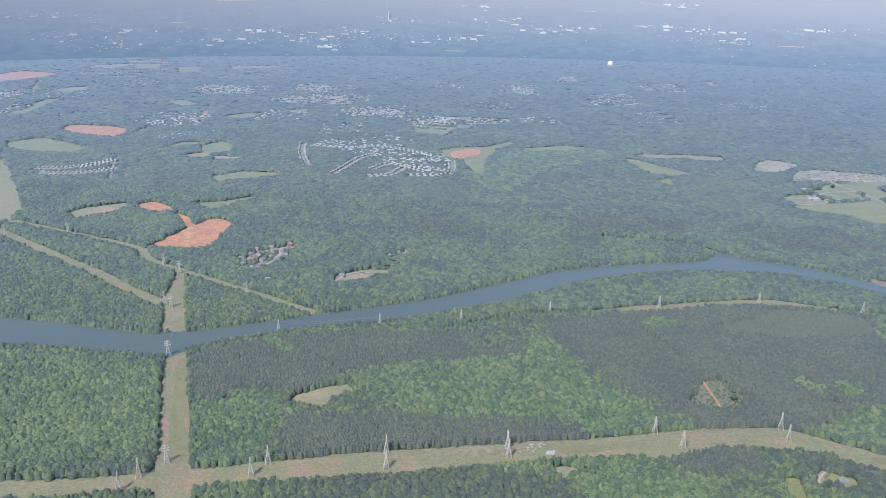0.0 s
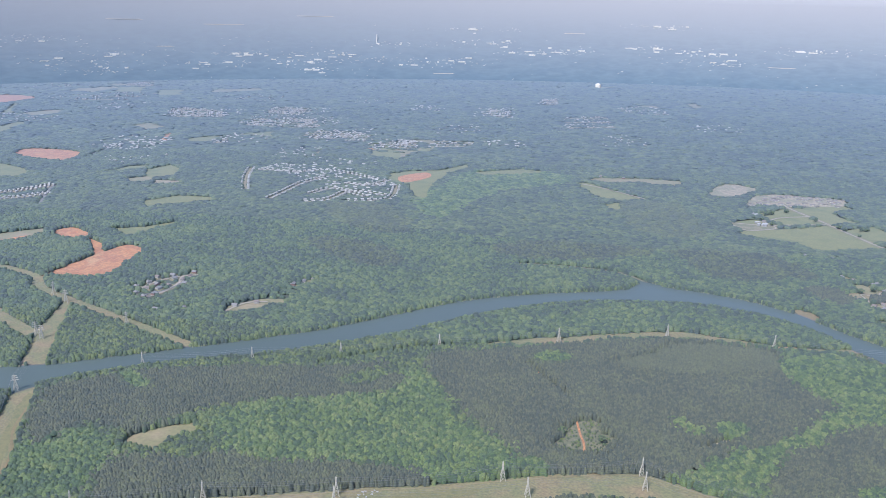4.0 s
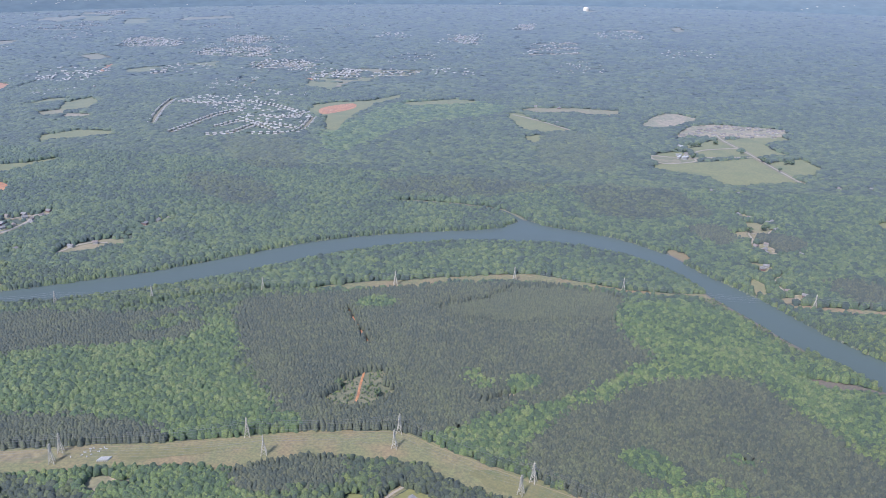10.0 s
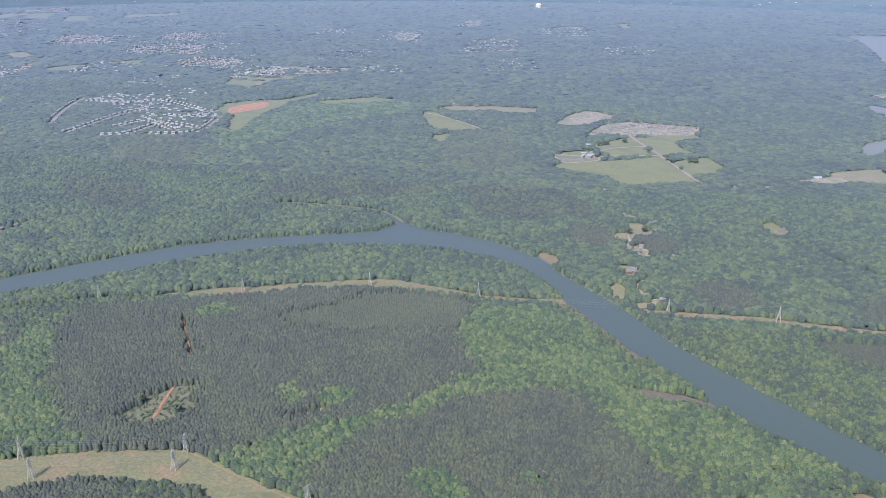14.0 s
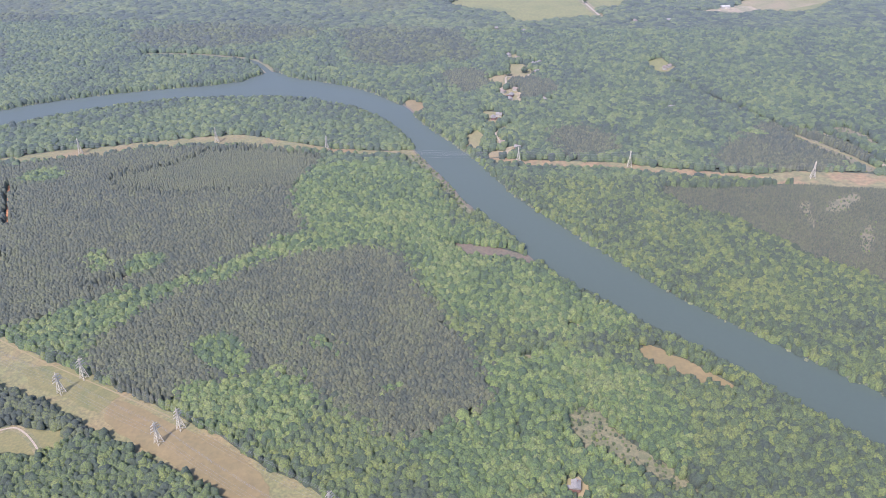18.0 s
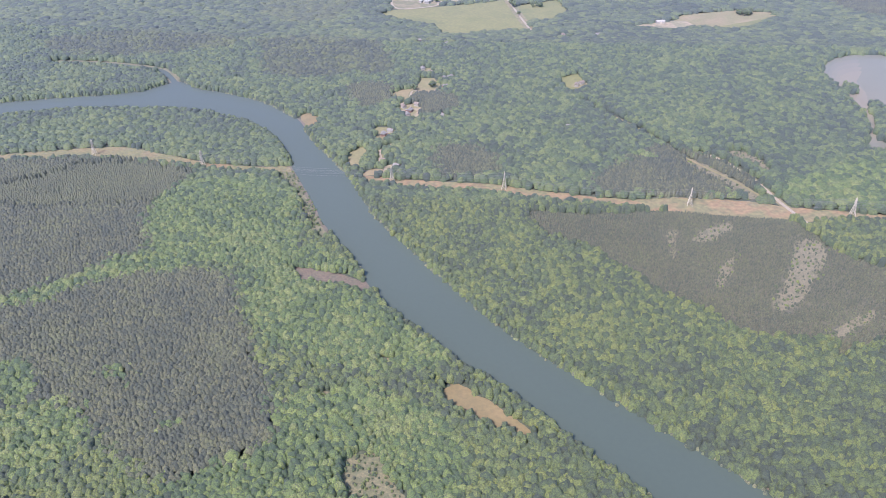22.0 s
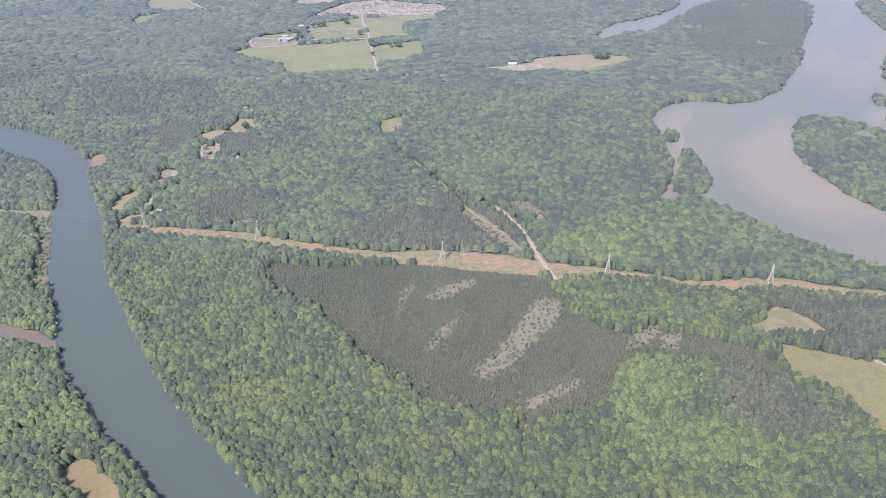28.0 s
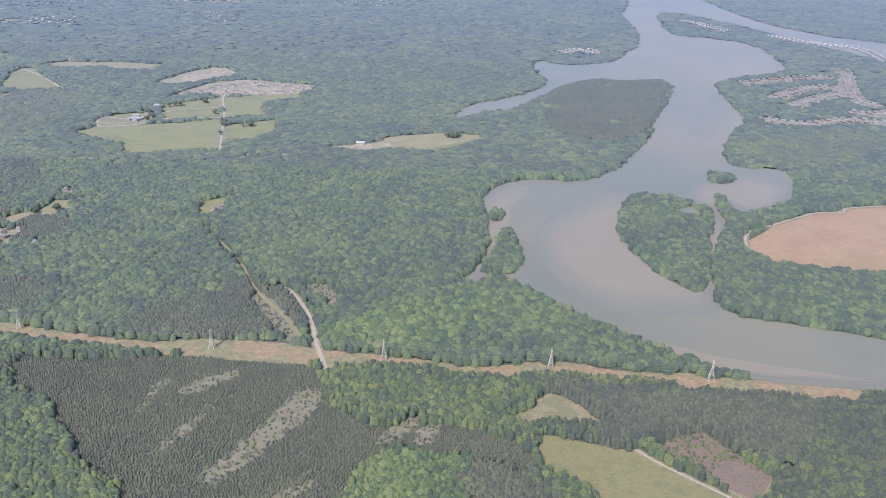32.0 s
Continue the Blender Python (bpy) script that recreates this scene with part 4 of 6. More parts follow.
TRACKS = [
    ([(992, 880), (977, 918), (967, 950), (959, 970), (947, 992), (935, 1009), (921, 1019)], 3.4, M_TRACK, "pale gravel track"),
    ([(964, 926), (945, 958), (922, 987), (901, 1018), (872, 1072), (812, 1155)], 2.5, M_TAN, "faint dirt track through the pines"),
    ([(752, 1409), (724, 1513), (701, 1601), (674, 1683), (669, 1725)], 3.0, M_TRACK, "straight farm lane"),
    ([(598, 1549), (630, 1559), (703, 1573)], 3.6, M_TRACK, "pale farm drive"),
    ([(600, 1552), (560, 1552), (529, 1555), (546, 1510), (599, 1528), (602, 1550)], 3.2, M_TRACK, "pale farm drive"),
    ([(1200, 810), (1212, 798), (1227, 786), (1248, 770), (1280, 745)], 1.7, M_TRACK, "pale gravel road"),
    ([(-81, 570), (33, 599), (98, 616), (136, 629), (203, 648), (252, 655), (282, 642), (313, 627), (352, 610), (394, 592), (427, 577)], 0.9, M_SAND, "worn dirt track along the corridor edge"),
    ([(160, 867), (180, 829), (199, 794)], 1.8, M_RED, "red dirt lane in the pines"),
    ([(205, 743), (207, 717), (209, 701), (208, 682)], 2.0, M_RED, "red dirt lane across a clearing"),
    ([(-293, 682), (-282, 644), (-261, 606), (-252, 579), (-260, 552), (-256, 529), (-239, 487)], 2.0, M_DUN, "winding dirt lane in the corridor"),
    ([(-205, 942), (-190, 975), (-165, 985)], 3.0, M_TRACK, "pale drive"),
    ([(-884, 1863), (-891, 1988), (-911, 2157)], 9.0, M_ASPHALT, "pale straight far road"),
    ([(-712, 1394), (-759, 1500), (-776, 1552)], 6.0, M_ASPHALT, "grey road by the mobile homes"),
    ([(610, 1132), (618, 1149), (619, 1177), (639, 1167), (647, 1185), (662, 1195)], 2.2, M_TRACK, "pale lane through a riverside hamlet"),
    ([(618, 982), (611, 1007), (617, 1017), (629, 1035)], 2.0, M_TRACK, "pale dirt drive near the river"),
    ([(593, 1566), (604, 1583), (630, 1609), (665, 1622), (690, 1630)], 3.2, M_TRACK, "pale field drive"),
    ([(1378, 1183), (1435, 1224), (1473, 1248), (1499, 1250), (1511, 1265), (1558, 1277)], 2.4, M_TRACK, "pale dirt track edging a red field"),
    ([(1380, 1183), (1369, 1165), (1366, 1135), (1378, 1107)], 2.4, M_TRACK, "pale dirt track rounding a red field"),
    ([(327, 559), (335, 562), (344, 558), (353, 551), (361, 543)], 1.2, M_TRACK, "pale dirt track across a paddock"),
    ([(274, 1813), (325, 1775), (367, 1733), (406, 1693)], 4.0, M_TRACK, "pale lane across a farm"),
    ([(-322, 963), (-304, 987), (-297, 1023), (-302, 1053), (-285, 1061)], 4.0, M_TRACK, "pale curving drive among houses"),
    ([(-336, 992), (-326, 1029), (-306, 1052)], 3.0, M_TRACK, "pale drive among houses"),
    ([(-918, 1992), (-932, 2122), (-927, 2206)], 7.0, M_TRACK, "pale far street"),
    ([(-846, 1979), (-830, 2103), (-763, 2058)], 7.0, M_TRACK, "pale far street among houses"),
    ([(262, 560), (258, 575), (268, 590)], 2.0, M_TRACK, "pale drive to a house"),
    ([(-322, 975), (-300, 1000), (-292, 1040)], 3.0, M_ASPHALT, "curving street"),
]
for k, (line, w, mat, label) in enumerate(TRACKS):
    o = ribbon(line, w)
    mark(ribbon(line, w + (3 if mat is M_RED else 4.5)), 2)
    if mat is M_TRACK:
        sheet("verge", ribbon(line, 13 if "straight farm lane" in label else w + 4), M_ROUGH, 0.385, "rough grass verge along a track", "verge")
    sheet("track", o, mat, 0.56 + 0.012 * k, label, "track", grid=25)

CREEK = [(326, 1180), (306, 1206), (288, 1222), (255, 1229), (215, 1233), (169, 1231), (140, 1226)]
mark(ribbon(CREEK, 20), 8)
sheet("marsh", ribbon(CREEK, 19), M_BRUSH, 0.3, "muddy marsh along a creek mouth", "marsh")
for line, w in ((RIVER_N, 5.0), (RIVER_S, 4.0)):
    o = ribbon(line, w, 4)
    sheet("river_bank", o, M_MUD, 0.5, "low muddy river bank with scrub", "river bank")

for name, o, mat, lift, label in (
        ("river", river, M_WATER, 0.6, "wide calm grey-green river"),
        ("lake", lake, M_LAKE, 0.6, "broad calm grey lake"),
        ("creek", ribbon(CREEK, 7), M_WATER, 0.55, "narrow brown creek running into the river"),
        ("pond", smooth([(1013, 652), (1025, 661), (1048, 667), (1062, 665), (1072, 658), (1077, 646), (1061, 629), (1032, 626), (1014, 633)]), M_MURK, 0.6, "muddy brown pond")):
    mark(o, 2)
    sheet(name, o, mat, lift, label, name.replace("_", " "))
SILTS = [material("silt settling in lake water", [(0.23 + 0.19 * f, 0.25 + 0.095 * f, 0.18 + 0.03 * f), (0.27 + 0.14 * f, 0.265 + 0.065 * f, 0.185 + 0.02 * f)], 90, 40, grain=(0.97, 1.03), detail=2.0, rough=0.2, spec=0.3) for f in (0.15, 0.32, 0.48, 0.64, 0.8)]
for p, label in (
        ([(1158, 1180), (1192, 1234), (1235, 1283), (1270, 1296), (1252, 1239), (1241, 1188), (1246, 1144), (1259, 1091), (1278, 1057), (1306, 1026), (1293, 994), (1241, 989), (1201, 1005), (1171, 1046), (1157, 1107)], "broad pinkish brown silt bank in shallow lake water"),
        ([(1104, 1262), (1126, 1310), (1160, 1325), (1136, 1274), (1132, 1215), (1126, 1180), (1118, 1150), (1110, 1110), (1102, 1075), (1090, 1046), (1108, 1050), (1136, 1040), (1150, 1020), (1140, 1034), (1112, 1052), (1106, 1120), (1105, 1200)], "brown silt along the lake shore"),
        ([(1396, 1559), (1422, 1622), (1448, 1625), (1445, 1578), (1418, 1532)], "pinkish silt plume in the lake"),
        ([(1431, 1743), (1458, 1804), (1483, 1806), (1469, 1728), (1433, 1672)], "pale silt plume farther up the lake"),
        ([(1338, 1293), (1380, 1345), (1440, 1365), (1470, 1330), (1440, 1275), (1400, 1245), (1375, 1280), (1364, 1240), (1350, 1250)], "brown silty cove behind the island"),
        ([(1345, 1215), (1358, 1215), (1334, 1138), (1312, 1060), (1304, 1037), (1300, 1036), (1313, 1084), (1330, 1150)], "brown silty channel behind the island"),
        ([(1228, 930), (1288, 908), (1327, 902), (1400, 903), (1331, 918), (1275, 932), (1236, 948)], "brown silt along the south shore")):
    c = np.mean(p, 0)
    for k, m in enumerate(SILTS[:2] if "plume" in label else SILTS):
        sheet("silt_shallow", smooth(c + (np.array(p) - c) * (1.0 - 0.08 * k), wobble=0.8), m, 0.63 + 0.03 * k, label, "silt shallow")
for m in (M_LAKE, *SILTS):
    m.node_tree.nodes["Principled BSDF"].inputs["Specular Tint"].default_value = (1.0, 0.92, 0.83, 1)
for o in (ISLAND, ISLET, SPIT, REEDS):
    mark(o, 0)
    sheet("island", o, M_FLOOR, 0.85, "low wooded island in the lake", "island")
o = smooth([(1316, 1237), (1330, 1252), (1338, 1244), (1338, 1224), (1324, 1216)])
mark(o, 2)
sheet("pond", o, M_LAKE, 0.95, "small grey pool on the wooded island", "pond")


# ---- power line towers ----
def part(name, bm, mat, parent, label=""):
    me = bpy.data.meshes.new(name)
    bm.to_mesh(me)
    bm.free()
    me.materials.append(mat)
    ob = new(name, me)
    ob.parent = parent
    return tagged(ob, label)


def bar(bm, a, b, w):
    """A square bar from a to b."""
    a, b = Vector(a), Vector(b)
    d = b - a
    m = Matrix.Translation((a + b) / 2) @ d.to_track_quat("Z", "Y").to_matrix().to_4x4() @ Matrix.Diagonal((w, w, d.length, 1))
    bmesh.ops.create_cube(bm, size=1.0, matrix=m)


def tower():
    root = tagged(new("transmission_tower"), "pale galvanised steel lattice tower carrying power lines", "transmission tower", "power line towers")
    half = lambda z: 2.2 - 1.75 * min(z, 11.0) / 11.0
    for sx in (-1, 1):
        for sy in (-1, 1):
            bm = bmesh.new()
            bar(bm, (2.2 * sx, 2.2 * sy, -1), (0.45 * sx, 0.45 * sy, 11), 0.32)
            bar(bm, (0.45 * sx, 0.45 * sy, 11), (0.3 * sx, 0.3 * sy, 16), 0.22)
            part("leg", bm, M_STEEL, root)
    bm = bmesh.new()
    zs = [0.5, 3.5, 6, 8, 9.6, 11, 12.5, 14, 15.8]
    for a, b in zip(zs, zs[1:]):
        ha, hb = half(a), half(b)
        for sx, sy, tx, ty in ((-1, -1, 1, -1), (1, -1, 1, 1), (1, 1, -1, 1), (-1, 1, -1, -1)):
            bar(bm, (sx * ha, sy * ha, a), (tx * hb, ty * hb, b), 0.13)
            bar(bm, (tx * ha, ty * ha, a), (sx * hb, sy * hb, b), 0.13)
    part("bracing", bm, M_STEEL, root)
    for z, reach in ((10.8, 3.6), (12.9, 3.0), (15.0, 2.4)):
        for s in (-1, 1):
            bm = bmesh.new()
            for y in (-0.35, 0.35):
                bar(bm, (0, y, z), (s * reach, 0, z + 0.15), 0.26)
            bar(bm, (0, 0, z + 1.0), (s * reach, 0, z + 0.15), 0.22)
            bar(bm, (s * reach * 0.5, 0, z + 0.1), (s * reach * 0.5, 0, z + 0.55), 0.18)
            arm = part("crossarm", bm, M_STEEL, root)
            bm = bmesh.new()
            bar(bm, (s * reach, 0, z + 0.15), (s * reach, 0, z - 0.9), 0.16)
            part("insulator", bm, M_CABLE, arm, "dark hanging insulator string")
    bm = bmesh.new()
    bar(bm, (0, 0, 15.6), (0, 0, 17.4), 0.2)
    part("peak", bm, M_STEEL, root)
    return root


LINES = [
    [(-420, 462), (-262, 510), (-172, 541), (-83, 568), (14, 590), (140, 632), (253, 656), (357, 609), (437, 568), (540, 512), (640, 445), (750, 372), (860, 300)],
    [(-420, 448), (-269, 492), (-180, 523), (-80, 547), (15, 577), (160, 612), (253, 635), (349, 594), (428, 556), (525, 498), (620, 430), (730, 358), (840, 286)],
    [(-205, 425), (-249, 531), (-322, 711), (-367, 828), (-400, 935)],
    [(-296, 880), (-430, 960), (-620, 1075)],
    [(-378, 836), (-499, 909), (-700, 1052)],
    [(-230, 780), (-127, 814), (-40, 845), (61, 892), (195, 940), (324, 977), (443, 962), (635, 938), (739, 930), (899, 909), (1030, 902), (1153, 901), (1268, 895), (1400, 893)],
]
first = None
for line in LINES:
    pts = np.array(line, float)
    tan = np.gradient(pts, axis=0)
    spots = []
    for (x, y), (dx, dy) in zip(pts, tan):
        m = pose(x, y, float(relief(x, y)) + 0.4, 0, 0, math.degrees(math.atan2(dy, dx)) + 90)
        spots.append(m)
        if first is None:
            first = tower()
            first.matrix_basis = m
        else:
            copy_thing(first, m)
    for z, reach in ((9.9, 3.6), (12.0, 3.0), (14.1, 2.4)):
        for s in (-1, 1):
            cu = bpy.data.curves.new("power_cable", "CURVE")
            cu.dimensions, cu.bevel_depth, cu.bevel_resolution = "3D", 0.045, 0
            for ma, mb in zip(spots, spots[1:]):
                a, b = ma @ Vector((s * reach, 0, z)), mb @ Vector((s * reach, 0, z))
                sp = cu.splines.new("POLY")
                sp.points.add(12)
                for i in range(13):
                    t = i / 12
                    q = a.lerp(b, t)
                    q.z -= 4 * t * (1 - t) * 2.6 * ((b - a).length / 110) ** 2
                    sp.points[i].co = (*q, 1)
            cu.materials.append(M_CABLE)
            tagged(new("power_cable", cu), "thin grey sagging power cable strung between towers", "power cable", "power cables")


# ---- buildings ----
def box(bm, x0, x1, y0, y1, z0, z1):
    bmesh.ops.create_cube(bm, size=1.0, matrix=Matrix.Translation(((x0 + x1) / 2, (y0 + y1) / 2, (z0 + z1) / 2)) @ Matrix.Diagonal((x1 - x0, y1 - y0, z1 - z0, 1)))


def gable(bm, w, d, z0, z1, over=0.35, thick=0.18):
    """A pitched roof with eaves over a w by d body, ridge along x."""
    x, y = w / 2 + over, d / 2 + over
    v = [bm.verts.new(p) for p in ((-x, -y, z0 - 0.1), (x, -y, z0 - 0.1), (x, y, z0 - 0.1), (-x, y, z0 - 0.1), (-x, 0, z1), (x, 0, z1),
                                   (-x, -y, z0 - 0.1 - thick), (x, -y, z0 - 0.1 - thick), (x, y, z0 - 0.1 - thick), (-x, y, z0 - 0.1 - thick))]
    for f in ((0, 1, 5, 4), (2, 3, 4, 5), (0, 4, 3), (1, 2, 5), (0, 6, 7, 1), (1, 7, 8, 2), (2, 8, 9, 3), (3, 9, 6, 0), (6, 9, 8, 7)):
        bm.faces.new([v[i] for i in f])


def house(w, d, h, wall, roof, label, wing):
    root = tagged(new("house"), label, "house", "houses")
    bm = bmesh.new()
    box(bm, -w / 2, w / 2, -d / 2, d / 2, -0.6, h)
    if wing:
        box(bm, w * 0.1, w * 0.45, -d * 0.95, -d / 2, -0.6, h * 0.8)
    part("wall", bm, wall, root)
    bm = bmesh.new()
    gable(bm, w, d, h, h + d * 0.32)
    part("roof", bm, roof, root)
    if wing:
        bm = bmesh.new()
        box(bm, w * 0.06, w * 0.49, -d * 1.0, -d * 0.42, h * 0.8, h * 0.8 + 0.25)
        part("porch_roof", bm, roof, root)
    bm = bmesh.new()
    box(bm, -w * 0.3, -w * 0.3 + 0.5, d * 0.1, d * 0.1 + 0.5, h, h + d * 0.4)
    part("chimney", bm, M_BRICK, root)
    for x in (-0.3, 0.0):
        bm = bmesh.new()
        box(bm, w * x - 0.35, w * x + 0.35, -d / 2 - 0.04, -d / 2 + 0.02, h * 0.35, h * 0.8)
        part("window", bm, M_ASPHALT, root)
    return root


KINDS = [
    house(6.2, 4.6, 2.7, M_WALL, M_ROOF, "pale house with a grey shingle gable roof", True),
    house(5.4, 4.4, 2.9, M_WALL, M_ROOFB, "pale house with a brown shingle gable roof", False),
    house(5.8, 4.8, 2.7, M_BRICK, M_ROOF, "brick house with a grey shingle gable roof", True),
]
used_kinds = set()
rng = np.random.default_rng(5)
TAKEN = []


def settle(kind, x, y, turn, lawn=False):
    """Stand one more house of a kind on the land, unless one is there already."""
    if any((x - a) ** 2 + (y - b) ** 2 < 30 for a, b in TAKEN):
        return
    TAKEN.append((x, y))
    if lawn:
        sheet("lawn", smooth([(x + 7 * rng.uniform(0.7, 1.3) * math.cos(t), y + 7 * rng.uniform(0.7, 1.3) * math.sin(t)) for t in np.linspace(0, 6.283, 7)[:-1]]), M_TAN, 0.34, "mown yard round a house", "lawn")
    mark([(x + 6.5 * math.cos(t), y + 6.5 * math.sin(t)) for t in np.linspace(0, 6.283, 9)[:-1]], 2)
    m = pose(x, y, float(relief(x, y)) + 0.45, 0, 0, turn)
    if kind in used_kinds:
        copy_thing(KINDS[kind], m)
    else:
        used_kinds.add(kind)
        KINDS[kind].matrix_basis = m


def along(line, gap, off):
    """Places and turns on both sides of a street."""
    c = smooth(line, False, 6)
    seg = np.linalg.norm(np.diff(c, axis=0), axis=1)
    run = np.concatenate([[0], np.cumsum(seg)])
    for s in np.arange(gap / 2, run[-1], gap):
        q = np.array([np.interp(s, run, c[:, 0]), np.interp(s, run, c[:, 1])])
        e = np.array([np.interp(s + 1, run, c[:, 0]), np.interp(s + 1, run, c[:, 1])]) - q
        e /= np.linalg.norm(e) + 1e-9
        for side in (-1, 1):
            yield q[0] - e[1] * off * side, q[1] + e[0] * off * side, math.degrees(math.atan2(e[1], e[0])) + (0 if side > 0 else 180)


for k, (x, y) in enumerate([(620, 1251), (631, 1238), (650, 1217), (658, 1223), (616, 1124), (625, 1113), (624, 1101), (630, 1131), (607, 1046), (613, 1055), (618, 981), (634, 970), (799, 1074), (809, 1200), (663, 1099), (638, 1349), (815, 1207), (655, 1190),
                            (276, 575), (311, 551), (670, 537), (586, 1541), (592, 1572), (586, 1625), (842, 1397), (795, 1393), (599, 1361), (653, 1354), (319, 1898), (370, 1893), (365, 1760), (323, 1838),
                            (-310, 980), (-312, 1000), (-304, 1012), (-288, 1024), (-308, 1040), (-292, 1052), (-342, 1000), (-334, 1018), (-332, 1040), (-317, 968), (-332, 978), (-327, 997), (-321, 1014), (-316, 1051), (-296, 1036), (-293, 1069), (-199, 962), (-177, 978), (-151, 1053), (-141, 1068), (-130, 1075), (-255, 940), (-285, 930), (-310, 965)]):
    settle(k % 3, x, y, float(rng.uniform(0, 360)), True)
STREETS = [
    [(-390, 1556), (-432, 1684), (-457, 1795)],
    [(-326, 1500), (-314, 1575), (-301, 1657), (-267, 1725)],
    [(-259, 1492), (-217, 1522), (-191, 1605), (-117, 1581)],
    [(-434, 1773), (-342, 1761), (-280, 1798), (-158, 1722)],
    [(-184, 1519), (-110, 1556), (-112, 1682)],
    [(-218, 1670), (-163, 1660), (-137, 1729)],
    [(-262, 1555), (-228, 1614), (-154, 1559)],
]
FAR_HOMES = []
for line in STREETS:
    sheet("street", ribbon(line, 2.6), M_SAND, 0.5, "grey suburban street", "street")
    mark(ribbon(line, 12), 2)
    sheet("lawn", ribbon(line, 9), M_ROUGH, 0.3, "pale lawns along a suburban street", "lawn")
    for x, y, turn in along(line, 13.0, 6.5):
        FAR_HOMES.append((x, y, turn))
for k in range(120):
    f, g = rng.uniform(), rng.uniform()
    FAR_HOMES.append((-430 + 300 * f + 20 * g, 1790 - 250 * f * (1 - g) + 60 * g - 150 * f * g, rng.uniform(0, 180)))
HOMES = [[(-897, 1463), (-828, 1481), (-780, 1557)], [(-865, 1427), (-793, 1436), (-744, 1481)]]
for line in HOMES:
    o = ribbon(line, 30)
    mark(o, 2)
    sheet("bare_ground", o, M_LOTS, 0.3, "pale lots of a mobile home park", "bare ground")
    for x, y, turn in along(line, 9.0, 7.0):
        FAR_HOMES.append((x, y, turn + 90))
LAKE_STREETS = [
    [(1560, 1878), (1620, 1907), (1692, 1939), (1750, 1956)], [(1590, 1779), (1660, 1847), (1720, 1876)], [(1600, 1724), (1668, 1788), (1724, 1835), (1779, 1951), (1798, 2027)], [(1760, 1903), (1730, 1776), (1752, 1742)],
    [(1681, 1699), (1720, 1686), (1782, 1728)], [(1532, 1649), (1550, 1625), (1599, 1618), (1660, 1647), (1714, 1637)], [(1768, 2392), (1806, 2347), (1853, 2299), (1924, 2258), (1925, 2126)], [(1611, 2585), (1660, 2491), (1688, 2439)], [(1254, 2116), (1305, 2152), (1336, 2115)],
]
for k, line in enumerate(LAKE_STREETS):
    o = ribbon(line, 34)
    mark(o, 2)
    sheet("bare_ground", o, M_LOTS, 0.3 + 0.02 * k, "tan yards and lots of a lakeside estate", "bare ground")
    sheet("street", ribbon(line, 4.0), M_ASPHALT, 0.62 + 0.012 * k, "pale estate street", "street")
    for x, y, turn in along(line, 14.0 if k < 6 else 11.0, 9.0):
        if k < 6:
            settle(int(rng.integers(0, 3)), x, y, turn)
        else:
            FAR_HOMES.append((x, y, turn))


def shed(name, w, d, h, wall, roof, label, category):
    root = tagged(new(name), label, category)
    bm = bmesh.new()
    box(bm, -w / 2, w / 2, -d / 2, d / 2, -0.6, h)
    part("wall", bm, wall, root)
    bm = bmesh.new()
    gable(bm, w, d, h, h + d * 0.16, 0.3)
    part("roof", bm, roof, root)
    bm = bmesh.new()
    box(bm, -w * 0.12, w * 0.12, -d / 2 - 0.05, -d / 2 + 0.02, 0, h * 0.75)
    part("door", bm, M_STEEL, root)
    return root


def stand(ob, x, y, turn, lift=0.45):
    ob.matrix_basis = pose(x, y, float(relief(x, y)) + lift, 0, 0, turn)
    return ob


for x, y, w, d, turn in ((577, 1548, 12, 4.5, 65), (584, 1547, 12, 4.5, 65), (590, 1549, 11, 4.5, 65), (578, 1563, 9, 4, 10), (589, 1619, 10, 6, 30), (932, 1460, 12, 7, 10)):
    stand(shed("barn", w, d, 3.2, M_WALL, M_WHITE, "long white metal-roofed farm shed", "barn"), x, y, turn)
works = None
WORKS = [(621, 1718), (634, 1739), (647, 1760), (662, 1774), (679, 1785), (700, 1780), (719, 1783), (740, 1778), (762, 1769), (782, 1768), (667, 1725), (696, 1722), (725, 1722), (760, 1734), (600, 1715)]
for k in range(45):
    x, y = WORKS[k % 15]
    x, y = x + 9 * (k // 15) + 4 * math.sin(k * 2.3), y + (0, -14, 9)[k // 15] + 4 * math.sin(k * 1.7)
    m = pose(x, y, float(relief(x, y)) + 0.4, 0, 0, 15 + 20 * math.sin(k))
    if works is None:
        works = shed("works_building", 10, 4.2, 2.4, M_WALL, M_ROOFB, "low tan building on a sandy works yard", "works building")
        works["group"] = "works buildings"
        works.matrix_basis = m
    else:
        copy_thing(works, m)

